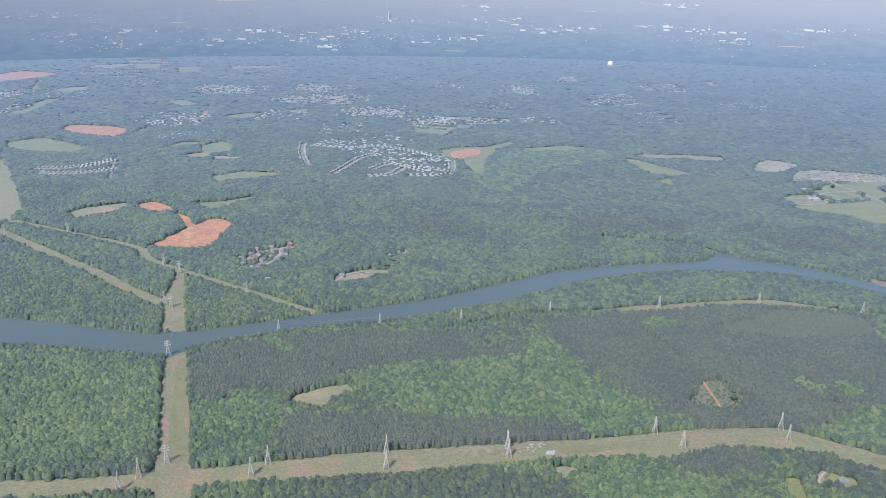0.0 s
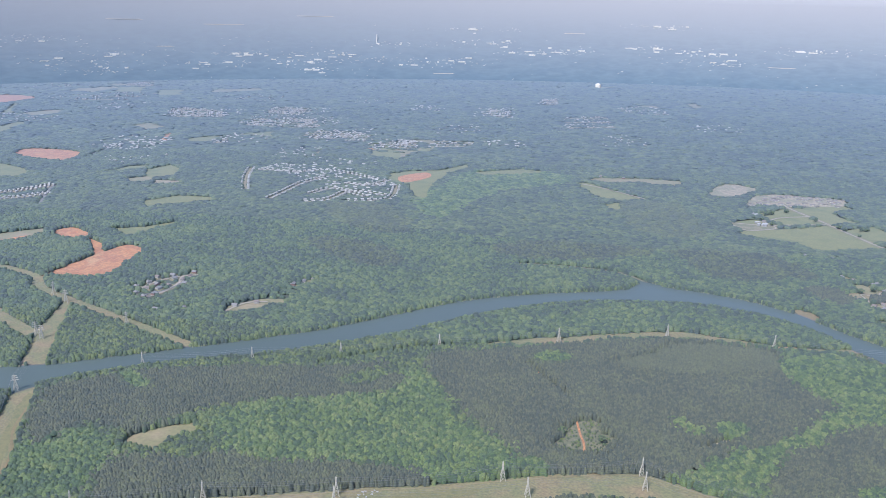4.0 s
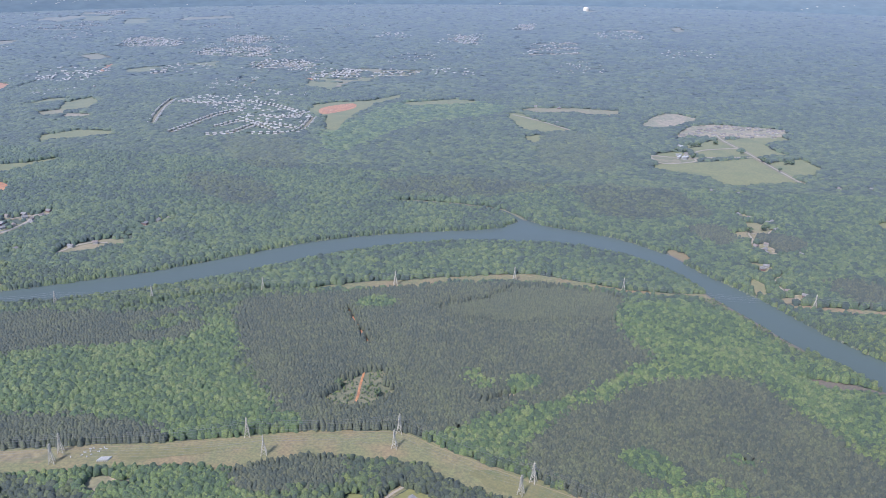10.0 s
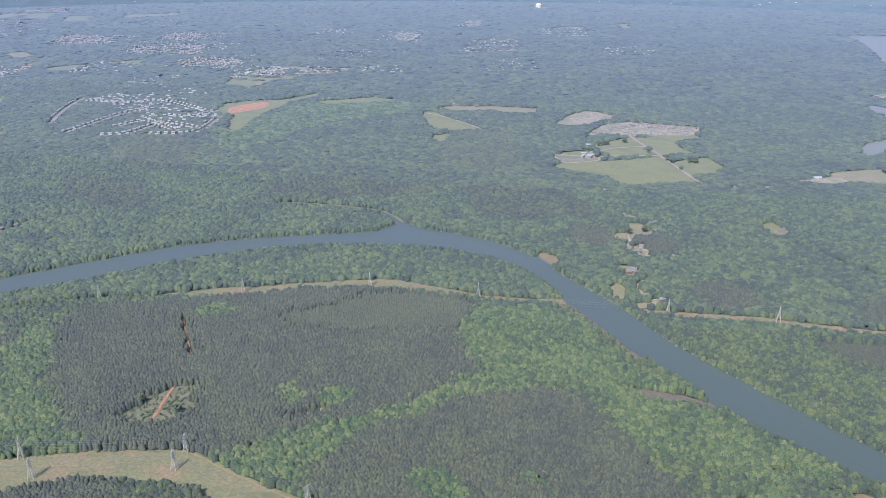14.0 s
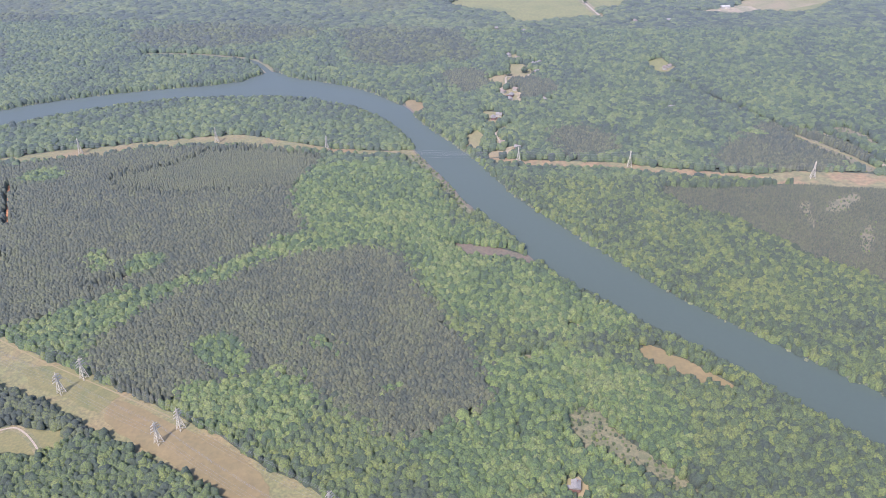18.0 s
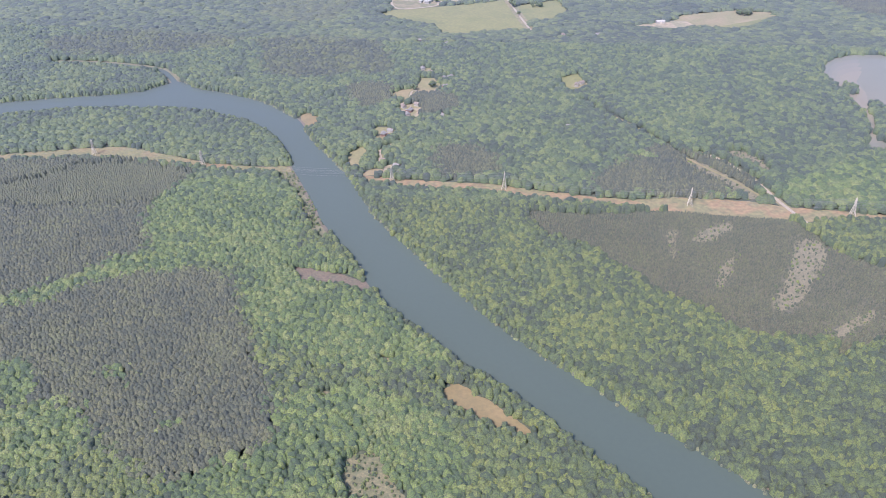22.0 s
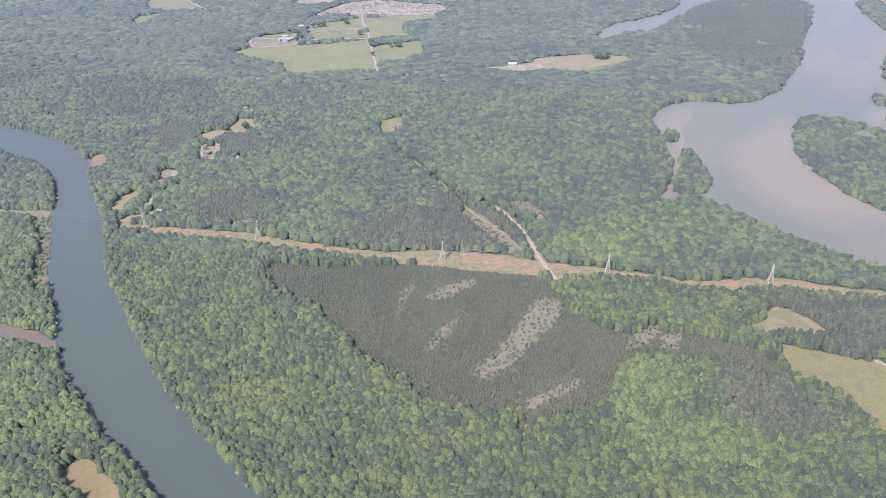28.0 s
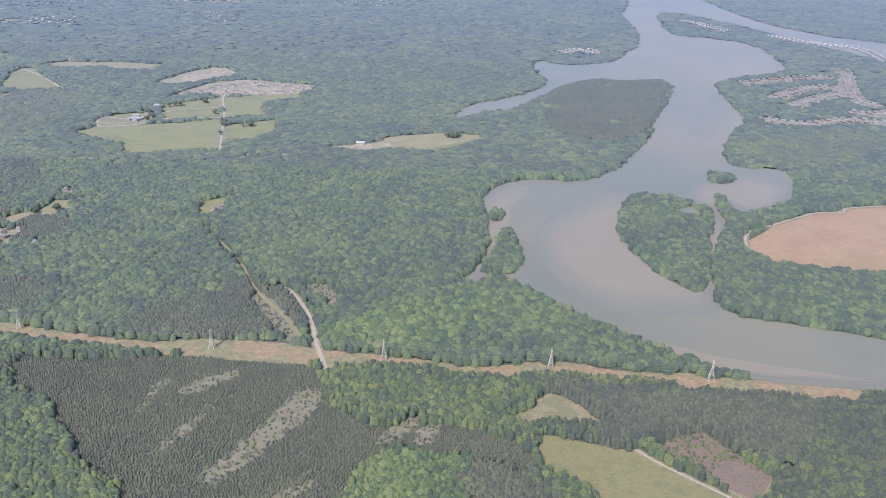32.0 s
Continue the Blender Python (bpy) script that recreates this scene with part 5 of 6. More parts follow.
# stored containers and parked trucks beside the corridor
for k in range(6):
    bm_root = tagged(new("container"), "long white storage container on the corridor grass", "container", "stored containers")
    bm = bmesh.new()
    box(bm, -0.45, 0.45, -2.6, 2.6, 0, 1.2)
    part("body", bm, M_WHITE, bm_root)
    bm = bmesh.new()
    box(bm, -0.38, 0.38, -2.66, -2.6, 0.1, 1.1)
    part("door", bm, M_STEEL, bm_root)
    stand(bm_root, 46 + 1.25 * k, 586 + 0.35 * k, -12, 0.5)
truck_root = None
for k, (x, y) in enumerate([(33, 597), (36, 598), (39, 599), (42, 600), (45, 600), (29, 592), (32, 593), (35, 594), (39, 595), (42, 596), (31, 588), (34, 589), (38, 590), (24, 586), (-16, 594)]):
    x, y = x + 1.3 * math.sin(k * 4.1), y + 0.9 * math.sin(k * 2.7)
    m = pose(x, y, float(relief(x, y)) + 0.45, 0, 0, 70 + 50 * math.sin(k * 3.3)) @ Matrix.Scale(0.75, 4)
    if truck_root is None:
        truck_root = tagged(new("truck"), "small white work truck parked on the corridor grass", "truck", "parked trucks")
        bm = bmesh.new()
        box(bm, -0.55, 0.55, -1.5, 0.6, 0.35, 1.3)
        part("cargo_body", bm, M_WHITE, truck_root)
        bm = bmesh.new()
        box(bm, -0.5, 0.5, 0.65, 1.45, 0.3, 1.0)
        part("cab", bm, M_PAINT, truck_root)
        for sx in (-1, 1):
            for wy in (-1.0, 1.0):
                bm = bmesh.new()
                bmesh.ops.create_cone(bm, cap_ends=True, segments=10, radius1=0.28, radius2=0.28, depth=0.2, matrix=pose(0.5 * sx, wy, 0.28, 0, 90, 0))
                part("wheel", bm, M_ASPHALT, truck_root)
        truck_root.matrix_basis = m
    else:
        copy_thing(truck_root, m)


def water_tank(x, y):
    root = tagged(new("water_tank"), "large white domed water tank in a pale clearing", "water tank")
    bm = bmesh.new()
    bmesh.ops.create_cone(bm, cap_ends=True, segments=32, radius1=13, radius2=13, depth=12, matrix=pose(0, 0, 6))
    part("tank_wall", bm, M_FARROOF, root)
    bm = bmesh.new()
    bmesh.ops.create_uvsphere(bm, u_segments=32, v_segments=12, radius=13, matrix=Matrix.Translation((0, 0, 12)) @ Matrix.Diagonal((1, 1, 0.6, 1)))
    part("dome", bm, M_FARROOF, root)
    return stand(root, x, y, 0, 0.3)


water_tank(480, 4075)

# distant houses and sheds, too small to count
CLUSTERS = [(-1432, 3084, 117, 145, 50), (-909, 2709, 106, 112, 60), (-640, 2711, 108, 197, 150), (-886, 2082, 84, 107, 50), (-619, 2213, 75, 81, 30), (-386, 2326, 94, 131, 50), (-211, 2210, 90, 80, 30),
            (-209, 3029, 61, 85, 30), (39, 2983, 71, 132, 50), (349, 2798, 87, 144, 70), (571, 3171, 88, 128, 50)]
CLUSTERS += [(-1441, 2416, 70, 110, 22), (-1557, 3026, 80, 80, 30), (-1276, 2825, 70, 110, 25), (-919, 3174, 110, 120, 35), (-433, 3213, 90, 110, 25), (-492, 2615, 60, 80, 25), (-840, 2060, 60, 90, 40), (431, 2432, 85, 109, 30), (753, 2745, 77, 82, 20), (98, 2295, 63, 51, 20), (-51, 2534, 69, 98, 25), (-1515, 2463, 47, 95, 25), (-1364, 2141, 28, 92, 15), (-1356, 2440, 47, 70, 10), (-271, 1878, 77, 75, 30),
             (-419, 2011, 55, 87, 30), (-1786, 3378, 125, 87, 20), (-753, 1861, 77, 60, 20)]
vw, vr = [], []
LOTS = {0, 9}
for i, (cx, cy, rx, ry, count) in enumerate(CLUSTERS):
    a = np.linspace(0, 2 * math.pi, 9, endpoint=False)
    o = smooth([(cx + rx * 1.1 * math.cos(t) * rng.uniform(0.75, 1.1), cy + ry * 1.1 * math.sin(t) * rng.uniform(0.7, 1.1)) for t in a])
    mark(o, 4)
    lean = rng.uniform(0, 3.14)
    for k in range(count):
        row = (k % 5 - 2) / 2.5
        t = rng.uniform(-1, 1)
        FAR_HOMES.append((cx + rx * (t * 0.95 + 0.1 * rng.normal()), cy + ry * (row + 0.3 * t * math.sin(lean) + 0.06 * rng.normal()), math.degrees(lean) + rng.normal(0, 8)))
    if i in LOTS:
        for row in (-1, 0, 1):
            b = ribbon([(cx + rx * f, cy + ry * (row * 0.8 + 0.3 * f * math.sin(lean))) for f in (-0.95, -0.3, 0.4, 0.95)], 26)
            mark(b, 2)
            sheet("bare_ground", b, M_LOTS, 0.3, "tan lots of a far housing estate", "bare ground")
for o in FAR_LOTS:
    lo, hi = o.min(0), o.max(0)
    if lo[1] < 2000:
        continue
    mark(o, 8)
    lean = rng.uniform(-0.3, 0.3)
    for row in np.arange(lo[1], hi[1], 21.0):
        for x in np.arange(lo[0], hi[0], 9.0):
            y = row + lean * (x - lo[0]) + rng.normal(0, 1)
            if kind_at(np.array([x]), np.array([y]))[0] == 8 and rng.random() < 0.45:
                FAR_HOMES.append((x, y, math.degrees(math.atan(lean)) + rng.normal(0, 6)))
    mark(o, 2)
    for row in np.arange(lo[1] + 10, hi[1], 42.0):
        mark(ribbon([(lo[0], row), (hi[0], row + lean * (hi[0] - lo[0]))], 12, 2), 0)
for x, y, turn in FAR_HOMES:
    w, d, h, t = rng.uniform(4.2, 6.4), rng.uniform(3.6, 4.8), rng.uniform(1.8, 2.8), math.radians(turn)
    c, s_ = math.cos(t), math.sin(t)
    z = float(relief(x, y)) + 0.5
    for q in ((-w, -d, 0), (w, -d, 0), (w, d, 0), (-w, d, 0), (-w, -d, h), (w, -d, h), (w, d, h), (-w, d, h)):
        vw.append((x + (q[0] * c - q[1] * s_) / 2, y + (q[0] * s_ + q[1] * c) / 2, z + q[2]))
    for q in ((-w - 1, -d - 1, h), (w + 1, -d - 1, h), (w + 1, d + 1, h), (-w - 1, d + 1, h), (-w - 1, 0, h + 1.6), (w + 1, 0, h + 1.6)):
        vr.append((x + (q[0] * c - q[1] * s_) / 2, y + (q[0] * s_ + q[1] * c) / 2, z + q[2]))
n_far = len(vw) // 8
fw = [tuple(8 * i + j for j in f) for i in range(n_far) for f in ((0, 1, 5, 4), (1, 2, 6, 5), (2, 3, 7, 6), (3, 0, 4, 7))]
fr = [tuple(6 * i + j for j in f) for i in range(n_far) for f in ((0, 1, 5, 4), (2, 3, 4, 5), (0, 4, 3), (1, 2, 5))]
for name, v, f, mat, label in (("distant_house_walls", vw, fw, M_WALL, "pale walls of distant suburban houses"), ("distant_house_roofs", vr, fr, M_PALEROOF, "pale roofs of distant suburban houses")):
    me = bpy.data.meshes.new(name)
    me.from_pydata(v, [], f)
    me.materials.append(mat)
    tagged(new(name, me), label, "houses", kind="stuff")

# warehouses on the far rise
shed_kind = None
# bearing, height on the rise, half width in radians, number
DISTRICTS = [(-0.145, 179, 0.032, 9), (-0.09, 137, 0.03, 6), (-0.048, 146, 0.022, 4), (0.053, 171, 0.035, 7), (0.119, 152, 0.035, 9), (0.14, 113, 0.018, 6), (0.243, 178, 0.045, 8), (-0.249, 166, 0.008, 1), (-0.276, 93, 0.014, 2), (-0.364, 81, 0.04, 12), (-0.43, 116, 0.022, 7),
             (-0.48, 73, 0.035, 6), (-0.617, 85, 0.035, 4), (-0.57, 122, 0.035, 4), (-0.643, 179, 0.03, 4), (-0.685, 186, 0.02, 2), (-0.186, 89, 0.03, 6), (-0.344, 45, 0.02, 8), (-0.228, 72, 0.028, 5), (-0.59, 45, 0.03, 4), (-0.337, 119, 0.04, 6), (-0.16, 244, 0.03, 4), (0.07, 278, 0.03, 4)]
for turn, z in [(b + rng.uniform(-w, w), h + rng.normal(0, 9)) for b, h, w, count in DISTRICTS for _ in range(count)]:
    r = float(np.interp(z, [-2, 80, 200, 390], [4138, 4200, 4262, 4320]))
    x, y = MID[0] + (r - 1.6) * math.sin(turn), MID[1] + (r - 1.6) * math.cos(turn)
    m = pose(x, y, z - 2, 0, 0, math.degrees(-turn)) @ Matrix.Diagonal((0.25 + 1.5 * rng.uniform() ** 2, 1, rng.uniform(0.45, 1.0), 1))
    if shed_kind is None:
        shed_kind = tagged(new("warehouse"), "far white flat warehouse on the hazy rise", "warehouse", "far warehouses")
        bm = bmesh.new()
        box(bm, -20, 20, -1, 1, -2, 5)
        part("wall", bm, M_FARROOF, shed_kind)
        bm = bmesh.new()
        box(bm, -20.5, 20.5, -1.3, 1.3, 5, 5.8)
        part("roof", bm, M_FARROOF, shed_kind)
        shed_kind.matrix_basis = m
    else:
        copy_thing(shed_kind, m)

chimney = tagged(new("chimney"), "tall pale industrial chimney with a white hall at its foot", "chimney")
bm = bmesh.new()
bmesh.ops.create_cone(bm, cap_ends=True, segments=16, radius1=3.2, radius2=1.8, depth=52, matrix=pose(0, 0, 26))
part("stack", bm, M_FARROOF, chimney)
bm = bmesh.new()
box(bm, -14, 14, -5, 5, -2, 9)
part("hall", bm, M_FARROOF, chimney)
chimney.matrix_basis = pose(MID[0] + 4250 * math.sin(-0.279), MID[1] + 4250 * math.cos(-0.279), 162)
# far roofs on the rise, too small to count
v = []
for k in range(900):
    b, h, w, count = DISTRICTS[int(rng.integers(0, len(DISTRICTS)))]
    turn, z = (b + rng.normal(0, 0.03), h + rng.normal(0, 7)) if k % 6 else (rng.uniform(-0.7, 0.4), rng.uniform(5, 200))
    z = max(4.0, z)
    r, w, h = float(np.interp(z, [-2, 80, 200, 390], [4138, 4200, 4262, 4320])) - 1.5, rng.uniform(1.2, 5), rng.uniform(0.5, 1.1)
    c, n_ = Vector((MID[0] + r * math.sin(turn), MID[1] + r * math.cos(turn), z)), Vector((math.cos(turn), -math.sin(turn), 0))
    for a, d in ((-w, -h), (w, -h), (w * 0.9, h), (-w * 0.9, h)):
        v.append(c + n_ * a + Vector((0, 0, d)))
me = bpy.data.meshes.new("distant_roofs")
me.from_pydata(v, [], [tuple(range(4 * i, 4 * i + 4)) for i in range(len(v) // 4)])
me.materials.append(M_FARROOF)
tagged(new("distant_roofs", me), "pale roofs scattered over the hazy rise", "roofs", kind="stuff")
# long pale clearings on the rise
for turn, z, w in ((-0.454, 251, 120), (-0.35, 296, 110), (-0.2, 30, 60), (-0.56, 270, 90), (0.2, 100, 70), (-0.04, 236, 60), (-0.52, 150, 40)):
    r = float(np.interp(z, [-2, 80, 200, 390], [4138, 4200, 4262, 4320])) - 1.0
    bm = bmesh.new()
    bmesh.ops.create_cone(bm, cap_ends=True, segments=20, radius1=1, radius2=0.8, depth=1, matrix=pose(0, 0, 0, 0, 0, 0) @ Matrix.Diagonal((w, 0.8, 3, 1)))
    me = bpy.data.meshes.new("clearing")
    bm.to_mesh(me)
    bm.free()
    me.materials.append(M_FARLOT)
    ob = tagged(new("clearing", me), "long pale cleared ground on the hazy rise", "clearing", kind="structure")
    ob.matrix_basis = pose(MID[0] + r * math.sin(turn), MID[1] + r * math.cos(turn), z, 0, 0, math.degrees(-turn))


# ---- woods ----
def by_open(p, reach=7.0):
    """True where open ground lies close enough for the side of a crown to show down to its foot."""
    near = np.zeros(len(p), bool)
    for dx, dy in ((1, 0), (-1, 0), (0, 1), (0, -1), (0.7, -0.7), (-0.7, -0.7)):
        near |= np.isin(kind_at(p[:, 0] + dx * reach, p[:, 1] + dy * reach), (2, 3, 5, 8, 9))
    return near


def crowns(name, xy, radius, height, base, sides, rings, mat, label, category, seed, rough=0.34, skirt=0.33):
    """Many crowns as one mesh: each a lumpy closed dome of its own, whose skirts meet above the ground inside a stand."""
    rng = np.random.default_rng(seed)
    k = len(xy)
    z0 = relief(xy[:, 0], xy[:, 1]) + base
    ring_v = []
    turn = rng.uniform(0, 6.283, k)
    outer = by_open(xy)
    for r, h in rings:
        first = not ring_v
        spread, low = (np.where(outer, r, 1.42), np.where(outer, h, skirt)) if first and skirt > h else (np.full(k, r), np.full(k, h))
        a = turn[:, None] + (np.arange(sides) + rng.uniform(-0.25, 0.25, (k, sides)) + (0.5 if len(ring_v) % 2 else 0)) * 2 * math.pi / sides
        rr = radius[:, None] * spread[:, None] * (1 + rng.normal(0, rough * (0.5 if first else 1.0), (k, sides)).clip(-0.5, 0.6))
        zz = height[:, None] * (low[:, None] + rng.normal(0, rough * 0.3, (k, sides)))
        ring_v.append(np.stack([xy[:, :1] + rr * np.cos(a), xy[:, 1:] + rr * np.sin(a), z0[:, None] + zz], -1))
    top = np.stack([xy[:, 0] + rng.normal(0, 0.15, k) * radius, xy[:, 1] + rng.normal(0, 0.15, k) * radius, z0 + height], -1)[:, None]
    v = np.concatenate(ring_v + [top], 1)
    per = v.shape[1]
    tris = []
    for i in range(len(rings) - 1):
        for j in range(sides):
            a, b = i * sides + j, i * sides + (j + 1) % sides
            c, d = a + sides, b + sides
            tris += [(a, b, d), (a, d, c)] if i % 2 else [(a, b, c), (b, d, c)]
    last = (len(rings) - 1) * sides
    tris += [(last + j, last + (j + 1) % sides, per - 1) for j in range(sides)]
    t = (np.array(tris)[None] + (np.arange(k) * per)[:, None, None]).reshape(-1, 3)
    me = tri_mesh(name, v.reshape(-1, 3), t, mat)
    return tagged(new(name, me), label, category, kind="stuff")


def scatter(x0, x1, y0, y1, gap, seed, jitter=0.38):
    rng = np.random.default_rng(seed)
    gx, gy = np.meshgrid(np.arange(x0, x1, gap), np.arange(y0, y1, gap * 0.87))
    gx = gx + (np.arange(gx.shape[0]) % 2)[:, None] * gap / 2
    p = np.stack([gx.ravel(), gy.ravel()], 1) + rng.uniform(-jitter, jitter, (gx.size, 2)) * gap
    keep = (p[:, 0] > -0.68 * p[:, 1] - 120) & (p[:, 0] < 1190 + 0.55 * (p[:, 1] - 380)) & (np.hypot(p[:, 0] - MID[0], p[:, 1] - MID[1]) < 4160)
    return p[keep], rng


def clump(p):
    """Low-frequency patches, 0 to 1."""
    x, y = p[:, 0], p[:, 1]
    w = np.sin(x / 23 + 1.3 * np.sin(y / 31)) + np.sin(y / 19 + 1.1 * np.sin(x / 37)) + np.sin((x + y) / 41 + 0.7)
    return (w + 3) / 6


def soft_kind(p, rng):
    """The kind of wood at each place, with stands running into one another at their edges."""
    k = kind_at(p[:, 0], p[:, 1])
    o = p + rng.normal(0, 3.5, p.shape)
    j = kind_at(o[:, 0], o[:, 1])
    return np.where(np.isin(k, (0, 1, 6, 7, 9)) & np.isin(j, (0, 1, 6, 7, 9)), j, k)


def woods(name, y0, y1, gap, sides, rings, mat, seed, size=1.0, spread=1.0):
    p, rng = scatter(-3000, 3400, y0, y1, gap, seed)
    k = soft_kind(p, rng)
    edge = np.zeros(len(p), bool)
    for dx, dy in ((1, 0), (-1, 0), (0, 1), (0, -1)):
        edge |= kind_at(p[:, 0] + dx * gap * 0.15, p[:, 1] + dy * gap * 0.15) == 2
    chance = rng.random(len(p))
    vigour = rng.random(len(p)) ** 1.5
    r = gap * (0.61 + 0.34 * vigour) * spread
    h = size * 6.4 * (0.8 + 0.34 * vigour) * rng.uniform(0.9, 1.1, len(p)) * (0.93 + 0.14 * clump(p * 1.7))
    h = np.where(k == 4, h * 0.62, h)
    base = ((k == 0) & ~edge) | ((k == 4) & (chance < (0.42 if y0 < 1300 else 0.75)) & ~edge)
    bright = ((k == 6) & ~edge) | ((k == 1) & (clump(p) > 0.91))
    mixed = ((k == 7) & ~edge) | ((k == 1) & (clump(p) > 0.86) & (clump(p) <= 0.91))
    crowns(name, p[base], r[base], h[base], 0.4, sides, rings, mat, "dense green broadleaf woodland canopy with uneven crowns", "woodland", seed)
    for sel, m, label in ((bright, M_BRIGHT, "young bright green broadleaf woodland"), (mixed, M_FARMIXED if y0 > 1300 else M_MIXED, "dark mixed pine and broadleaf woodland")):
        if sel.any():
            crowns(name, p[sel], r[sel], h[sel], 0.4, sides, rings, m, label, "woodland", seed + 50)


DOME = [(1.1, 0.04), (0.8, 0.74)]
LOW = [(1.05, 0.04), (0.82, 0.74)]
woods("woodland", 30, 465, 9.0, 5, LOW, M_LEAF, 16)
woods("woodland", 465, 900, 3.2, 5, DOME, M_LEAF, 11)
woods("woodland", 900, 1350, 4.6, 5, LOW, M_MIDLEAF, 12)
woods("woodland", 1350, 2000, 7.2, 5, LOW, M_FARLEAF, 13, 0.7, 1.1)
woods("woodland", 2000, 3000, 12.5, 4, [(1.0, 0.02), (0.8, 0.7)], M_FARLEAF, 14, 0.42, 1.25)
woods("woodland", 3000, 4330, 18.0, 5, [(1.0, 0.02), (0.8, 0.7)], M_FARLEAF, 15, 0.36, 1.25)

p, rng = scatter(-400, 1450, 480, 1900, 2.75, 21)
k = soft_kind(p, rng)
q = p[(k == 1) & (clump(p) <= 0.915)]
crowns("pine_plantation", q, 2.1 * rng.uniform(0.8, 1.15, len(q)), 6.4 * rng.uniform(0.93, 1.08, len(q)), 0.4, 5, [(1.1, 0.04), (0.56, 0.8)], M_PINE,
       "dense dark grey-green pine plantation", "woodland", 21, 0.24, 0.44)
p, rng = scatter(230, 460, 840, 980, 2.1, 24, 0.35)
q = p[kind_at(p[:, 0], p[:, 1]) == 9]
crowns("pine_plantation", q, 1.5 * rng.uniform(0.75, 1.2, len(q)), 4.0 * rng.uniform(0.9, 1.1, len(q)), 0.4, 5, [(1.1, 0.04), (0.6, 0.8)], M_CLOSEPINE,
       "close young olive-green pine plantation", "woodland", 24, 0.22, 0.42)
# trees leaning over the water, with paler growth at their feet
for line, seed in ((RIVER_N, 41), (RIVER_S, 42)):
    c = smooth(line, False, 12)
    gen = np.random.default_rng(seed)
    run = np.concatenate([[0], np.cumsum(np.linalg.norm(np.diff(c, axis=0), axis=1))])
    for gap, lean, r, h, m, name, label in ((3.1, 0.3, 2.5, 6.2, M_LEAF, "woodland", "broadleaf trees leaning over the river bank"), (2.4, -1.6, 1.1, 2.3, M_REED, "scrub", "pale willows and reeds at the water's edge")):
        at = np.arange(0, run[-1], gap) + gen.uniform(-0.4, 0.4, int(math.ceil(run[-1] / gap))) * gap
        q = np.stack([np.interp(at, run, c[:, 0]), np.interp(at, run, c[:, 1])], 1)
        d = np.stack([np.interp(at + 2, run, c[:, 0]), np.interp(at + 2, run, c[:, 1])], 1) - q
        d /= np.linalg.norm(d, axis=1)[:, None] + 1e-9
        side = (1 if line is RIVER_N else -1) * np.stack([-d[:, 1], d[:, 0]], 1)
        q = q + side * (lean + gen.normal(0, 0.9, len(q)))[:, None]
        q = q[(gen.random(len(q)) < (0.9 if h > 3 else 0.55)) & ~np.isin(kind_at(q[:, 0] + side[:, 0] * 5, q[:, 1] + side[:, 1] * 5), (2, 8))]
        crowns(name, q, r * gen.uniform(0.7, 1.25, len(q)), h * gen.uniform(0.7, 1.1, len(q)), 0.4, 6, DOME, m, label, name, seed, skirt=0.04)
p, rng = scatter(150, 1290, 540, 1050, 1.8, 22, 0.3)
o = p + rng.normal(0, 2.2, p.shape)
j, k = kind_at(o[:, 0], o[:, 1]), kind_at(p[:, 0], p[:, 1])
k = np.where(np.isin(k, (3, 5)) & np.isin(j, (3, 5)), j, k)
c = rng.random(len(p))
q = p[((k == 3) & (c < 0.9)) | ((k == 5) & (c < 0.1)) | ((k == 8) & (c < 0.04))]
crowns("young_pines", q, 0.74 * rng.uniform(0.7, 1.3, len(q)), 1.7 * rng.uniform(0.7, 1.25, len(q)), 0.4, 5, [(1.0, 0.02), (0.75, 0.6)], M_SAPLING,
       "young dark pine saplings in rows", "woodland", 22)
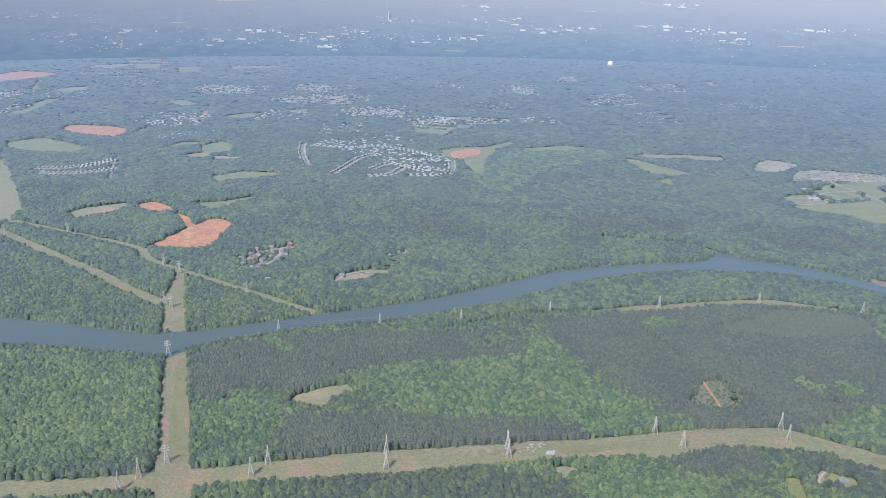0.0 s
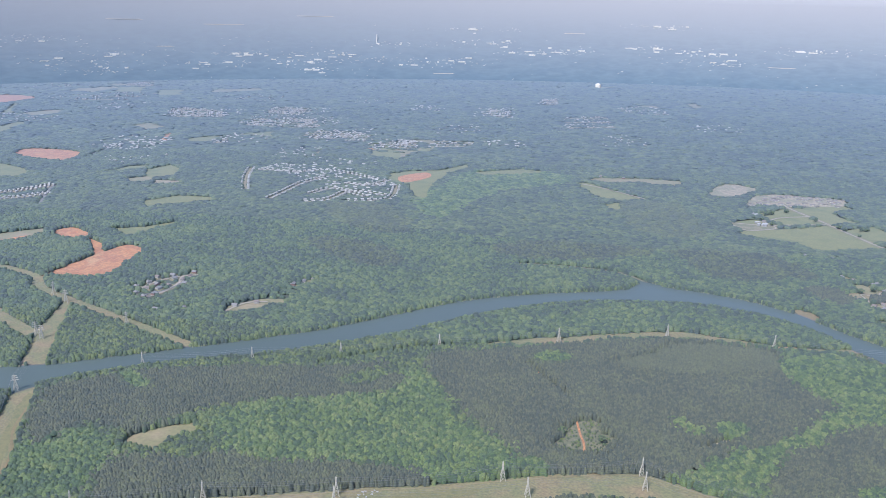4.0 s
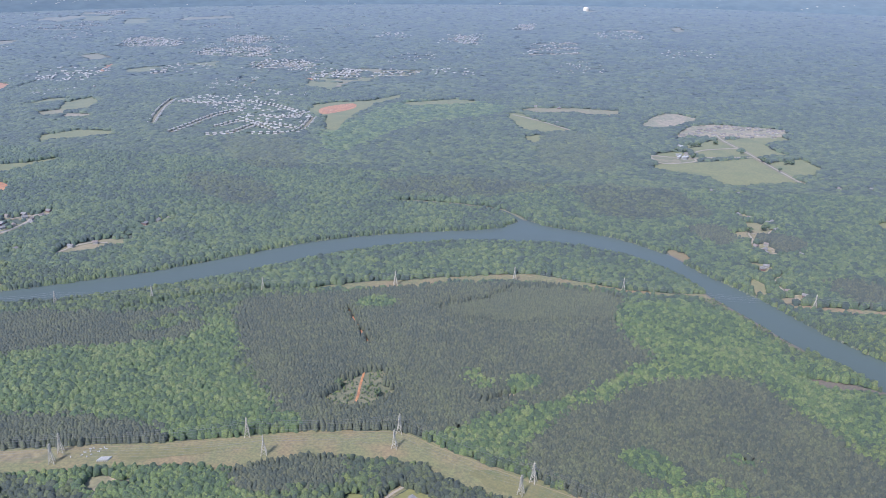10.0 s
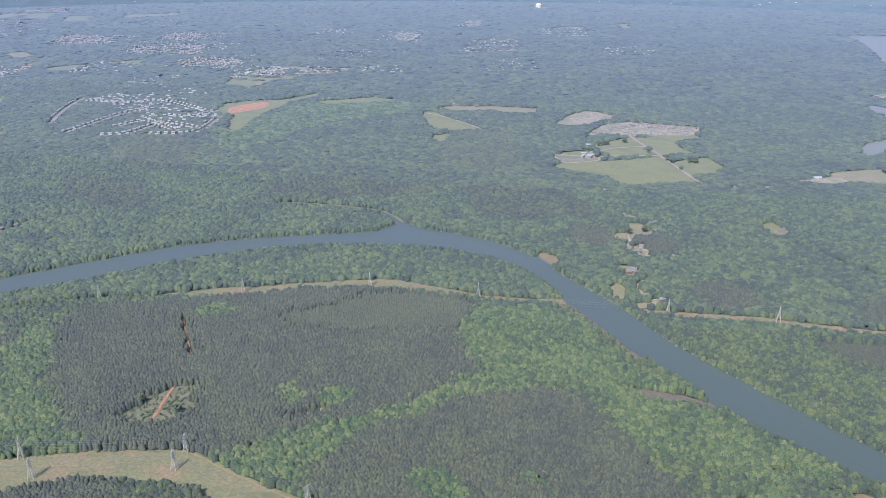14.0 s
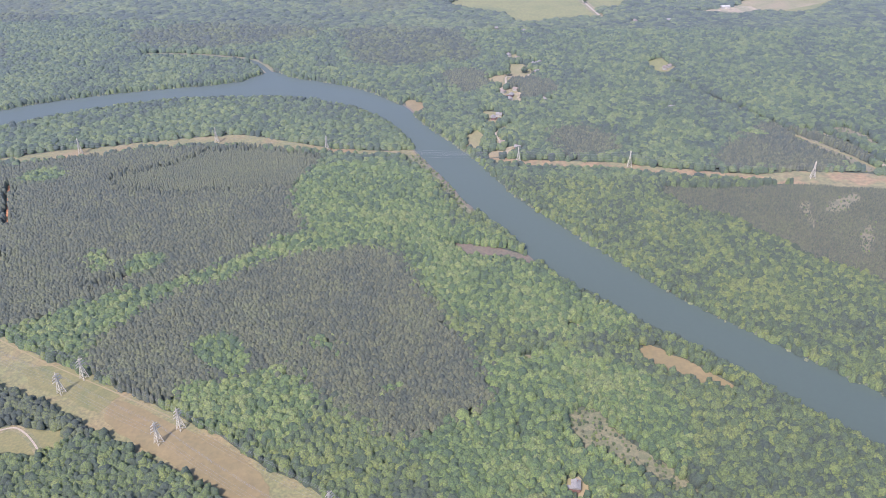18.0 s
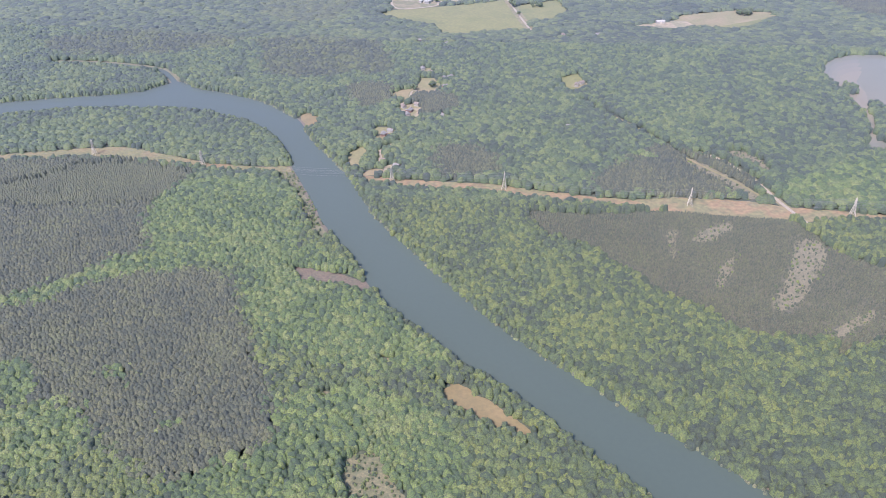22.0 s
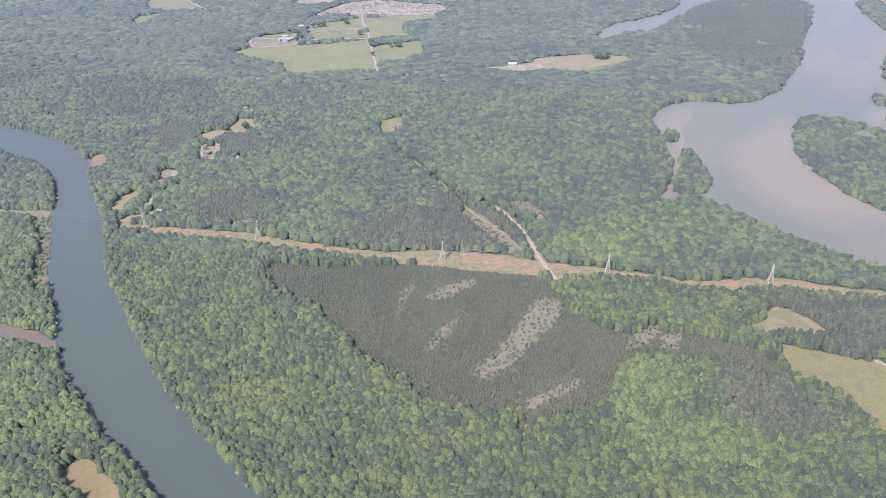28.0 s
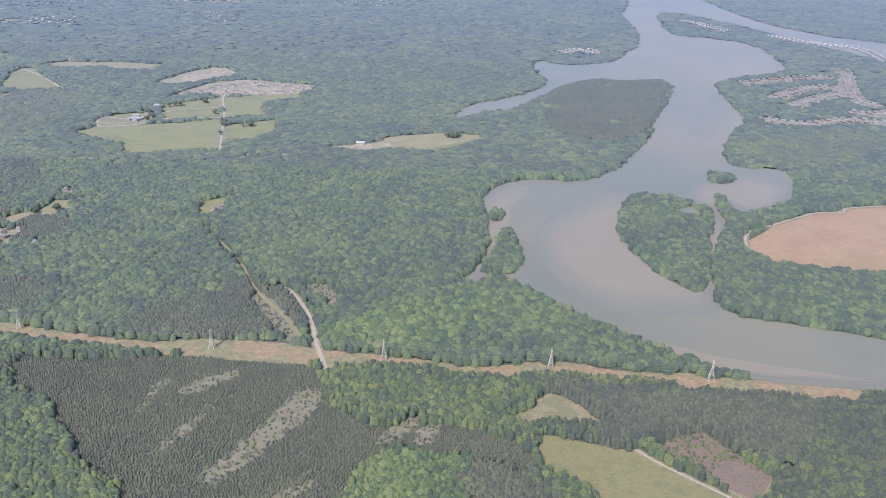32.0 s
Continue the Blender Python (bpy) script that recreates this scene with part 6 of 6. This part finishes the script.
q = p[((k == 5) & (c > 0.3) & (c < 0.42)) | ((k == 8) & (c > 0.3) & (c < 0.55))]
crowns("scrub", q, 0.95 * rng.uniform(0.6, 1.4, len(q)), 1.6 * rng.uniform(0.6, 1.4, len(q)), 0.4, 5, [(1.0, 0.02), (0.8, 0.6)], M_LEAF,
       "low green scrub and brush on cleared ground", "scrub", 23)


def lone_tree(x, y, r, h, seed):
    """A free-standing tree: trunk with limbs, and a crown of many small leaf clumps."""
    gen = np.random.default_rng(seed)
    root = tagged(new("tree"), "free-standing broadleaf tree with a rounded crown in a pasture", "tree", "lone trees")
    bm = bmesh.new()
    bmesh.ops.create_cone(bm, cap_ends=True, segments=8, radius1=0.3, radius2=0.14, depth=h * 0.6, matrix=pose(0, 0, h * 0.3))
    for k in range(4):
        t = k * 1.57 + gen.uniform(-0.4, 0.4)
        bar(bm, (0, 0, h * 0.45), (r * 0.6 * math.cos(t), r * 0.6 * math.sin(t), h * 0.75), 0.14)
    part("trunk", bm, M_BARK, root)
    bm = bmesh.new()
    for k in range(38):
        d = gen.normal(size=3)
        d /= np.linalg.norm(d)
        c = d * r * gen.uniform(0.45, 0.95) * np.array([1, 1, 0.75])
        bmesh.ops.create_icosphere(bm, subdivisions=1, radius=r * gen.uniform(0.2, 0.36), matrix=Matrix.Translation((c[0], c[1], h * 0.66 + c[2])))
    for v in bm.verts:
        v.co += Vector(gen.normal(0, 0.12, 3))
    part("crown", bm, M_LEAF, root)
    return stand(root, x, y, 0, 0.4)


for k, (x, y) in enumerate([(1050, 1503), (1056, 1508), (1061, 1502), (1055, 1498), (1048, 1509), (1064, 1509), (749, 1530), (755, 1538), (760, 1534), (607, 1622), (614, 1628), (622, 1631), (730, 1486), (721, 1530), (716, 1545), (604, 1560), (600, 1549), (590, 1583), (577, 1588), (690, 1590), (655, 1652),
                            (225, 705), (190, 715), (706, 660), (728, 664), (620, 1180), (640, 1190)]):
    lone_tree(x, y, 3.2 + 0.7 * (k % 3), 7.0 + 0.5 * (k % 4), 300 + k)
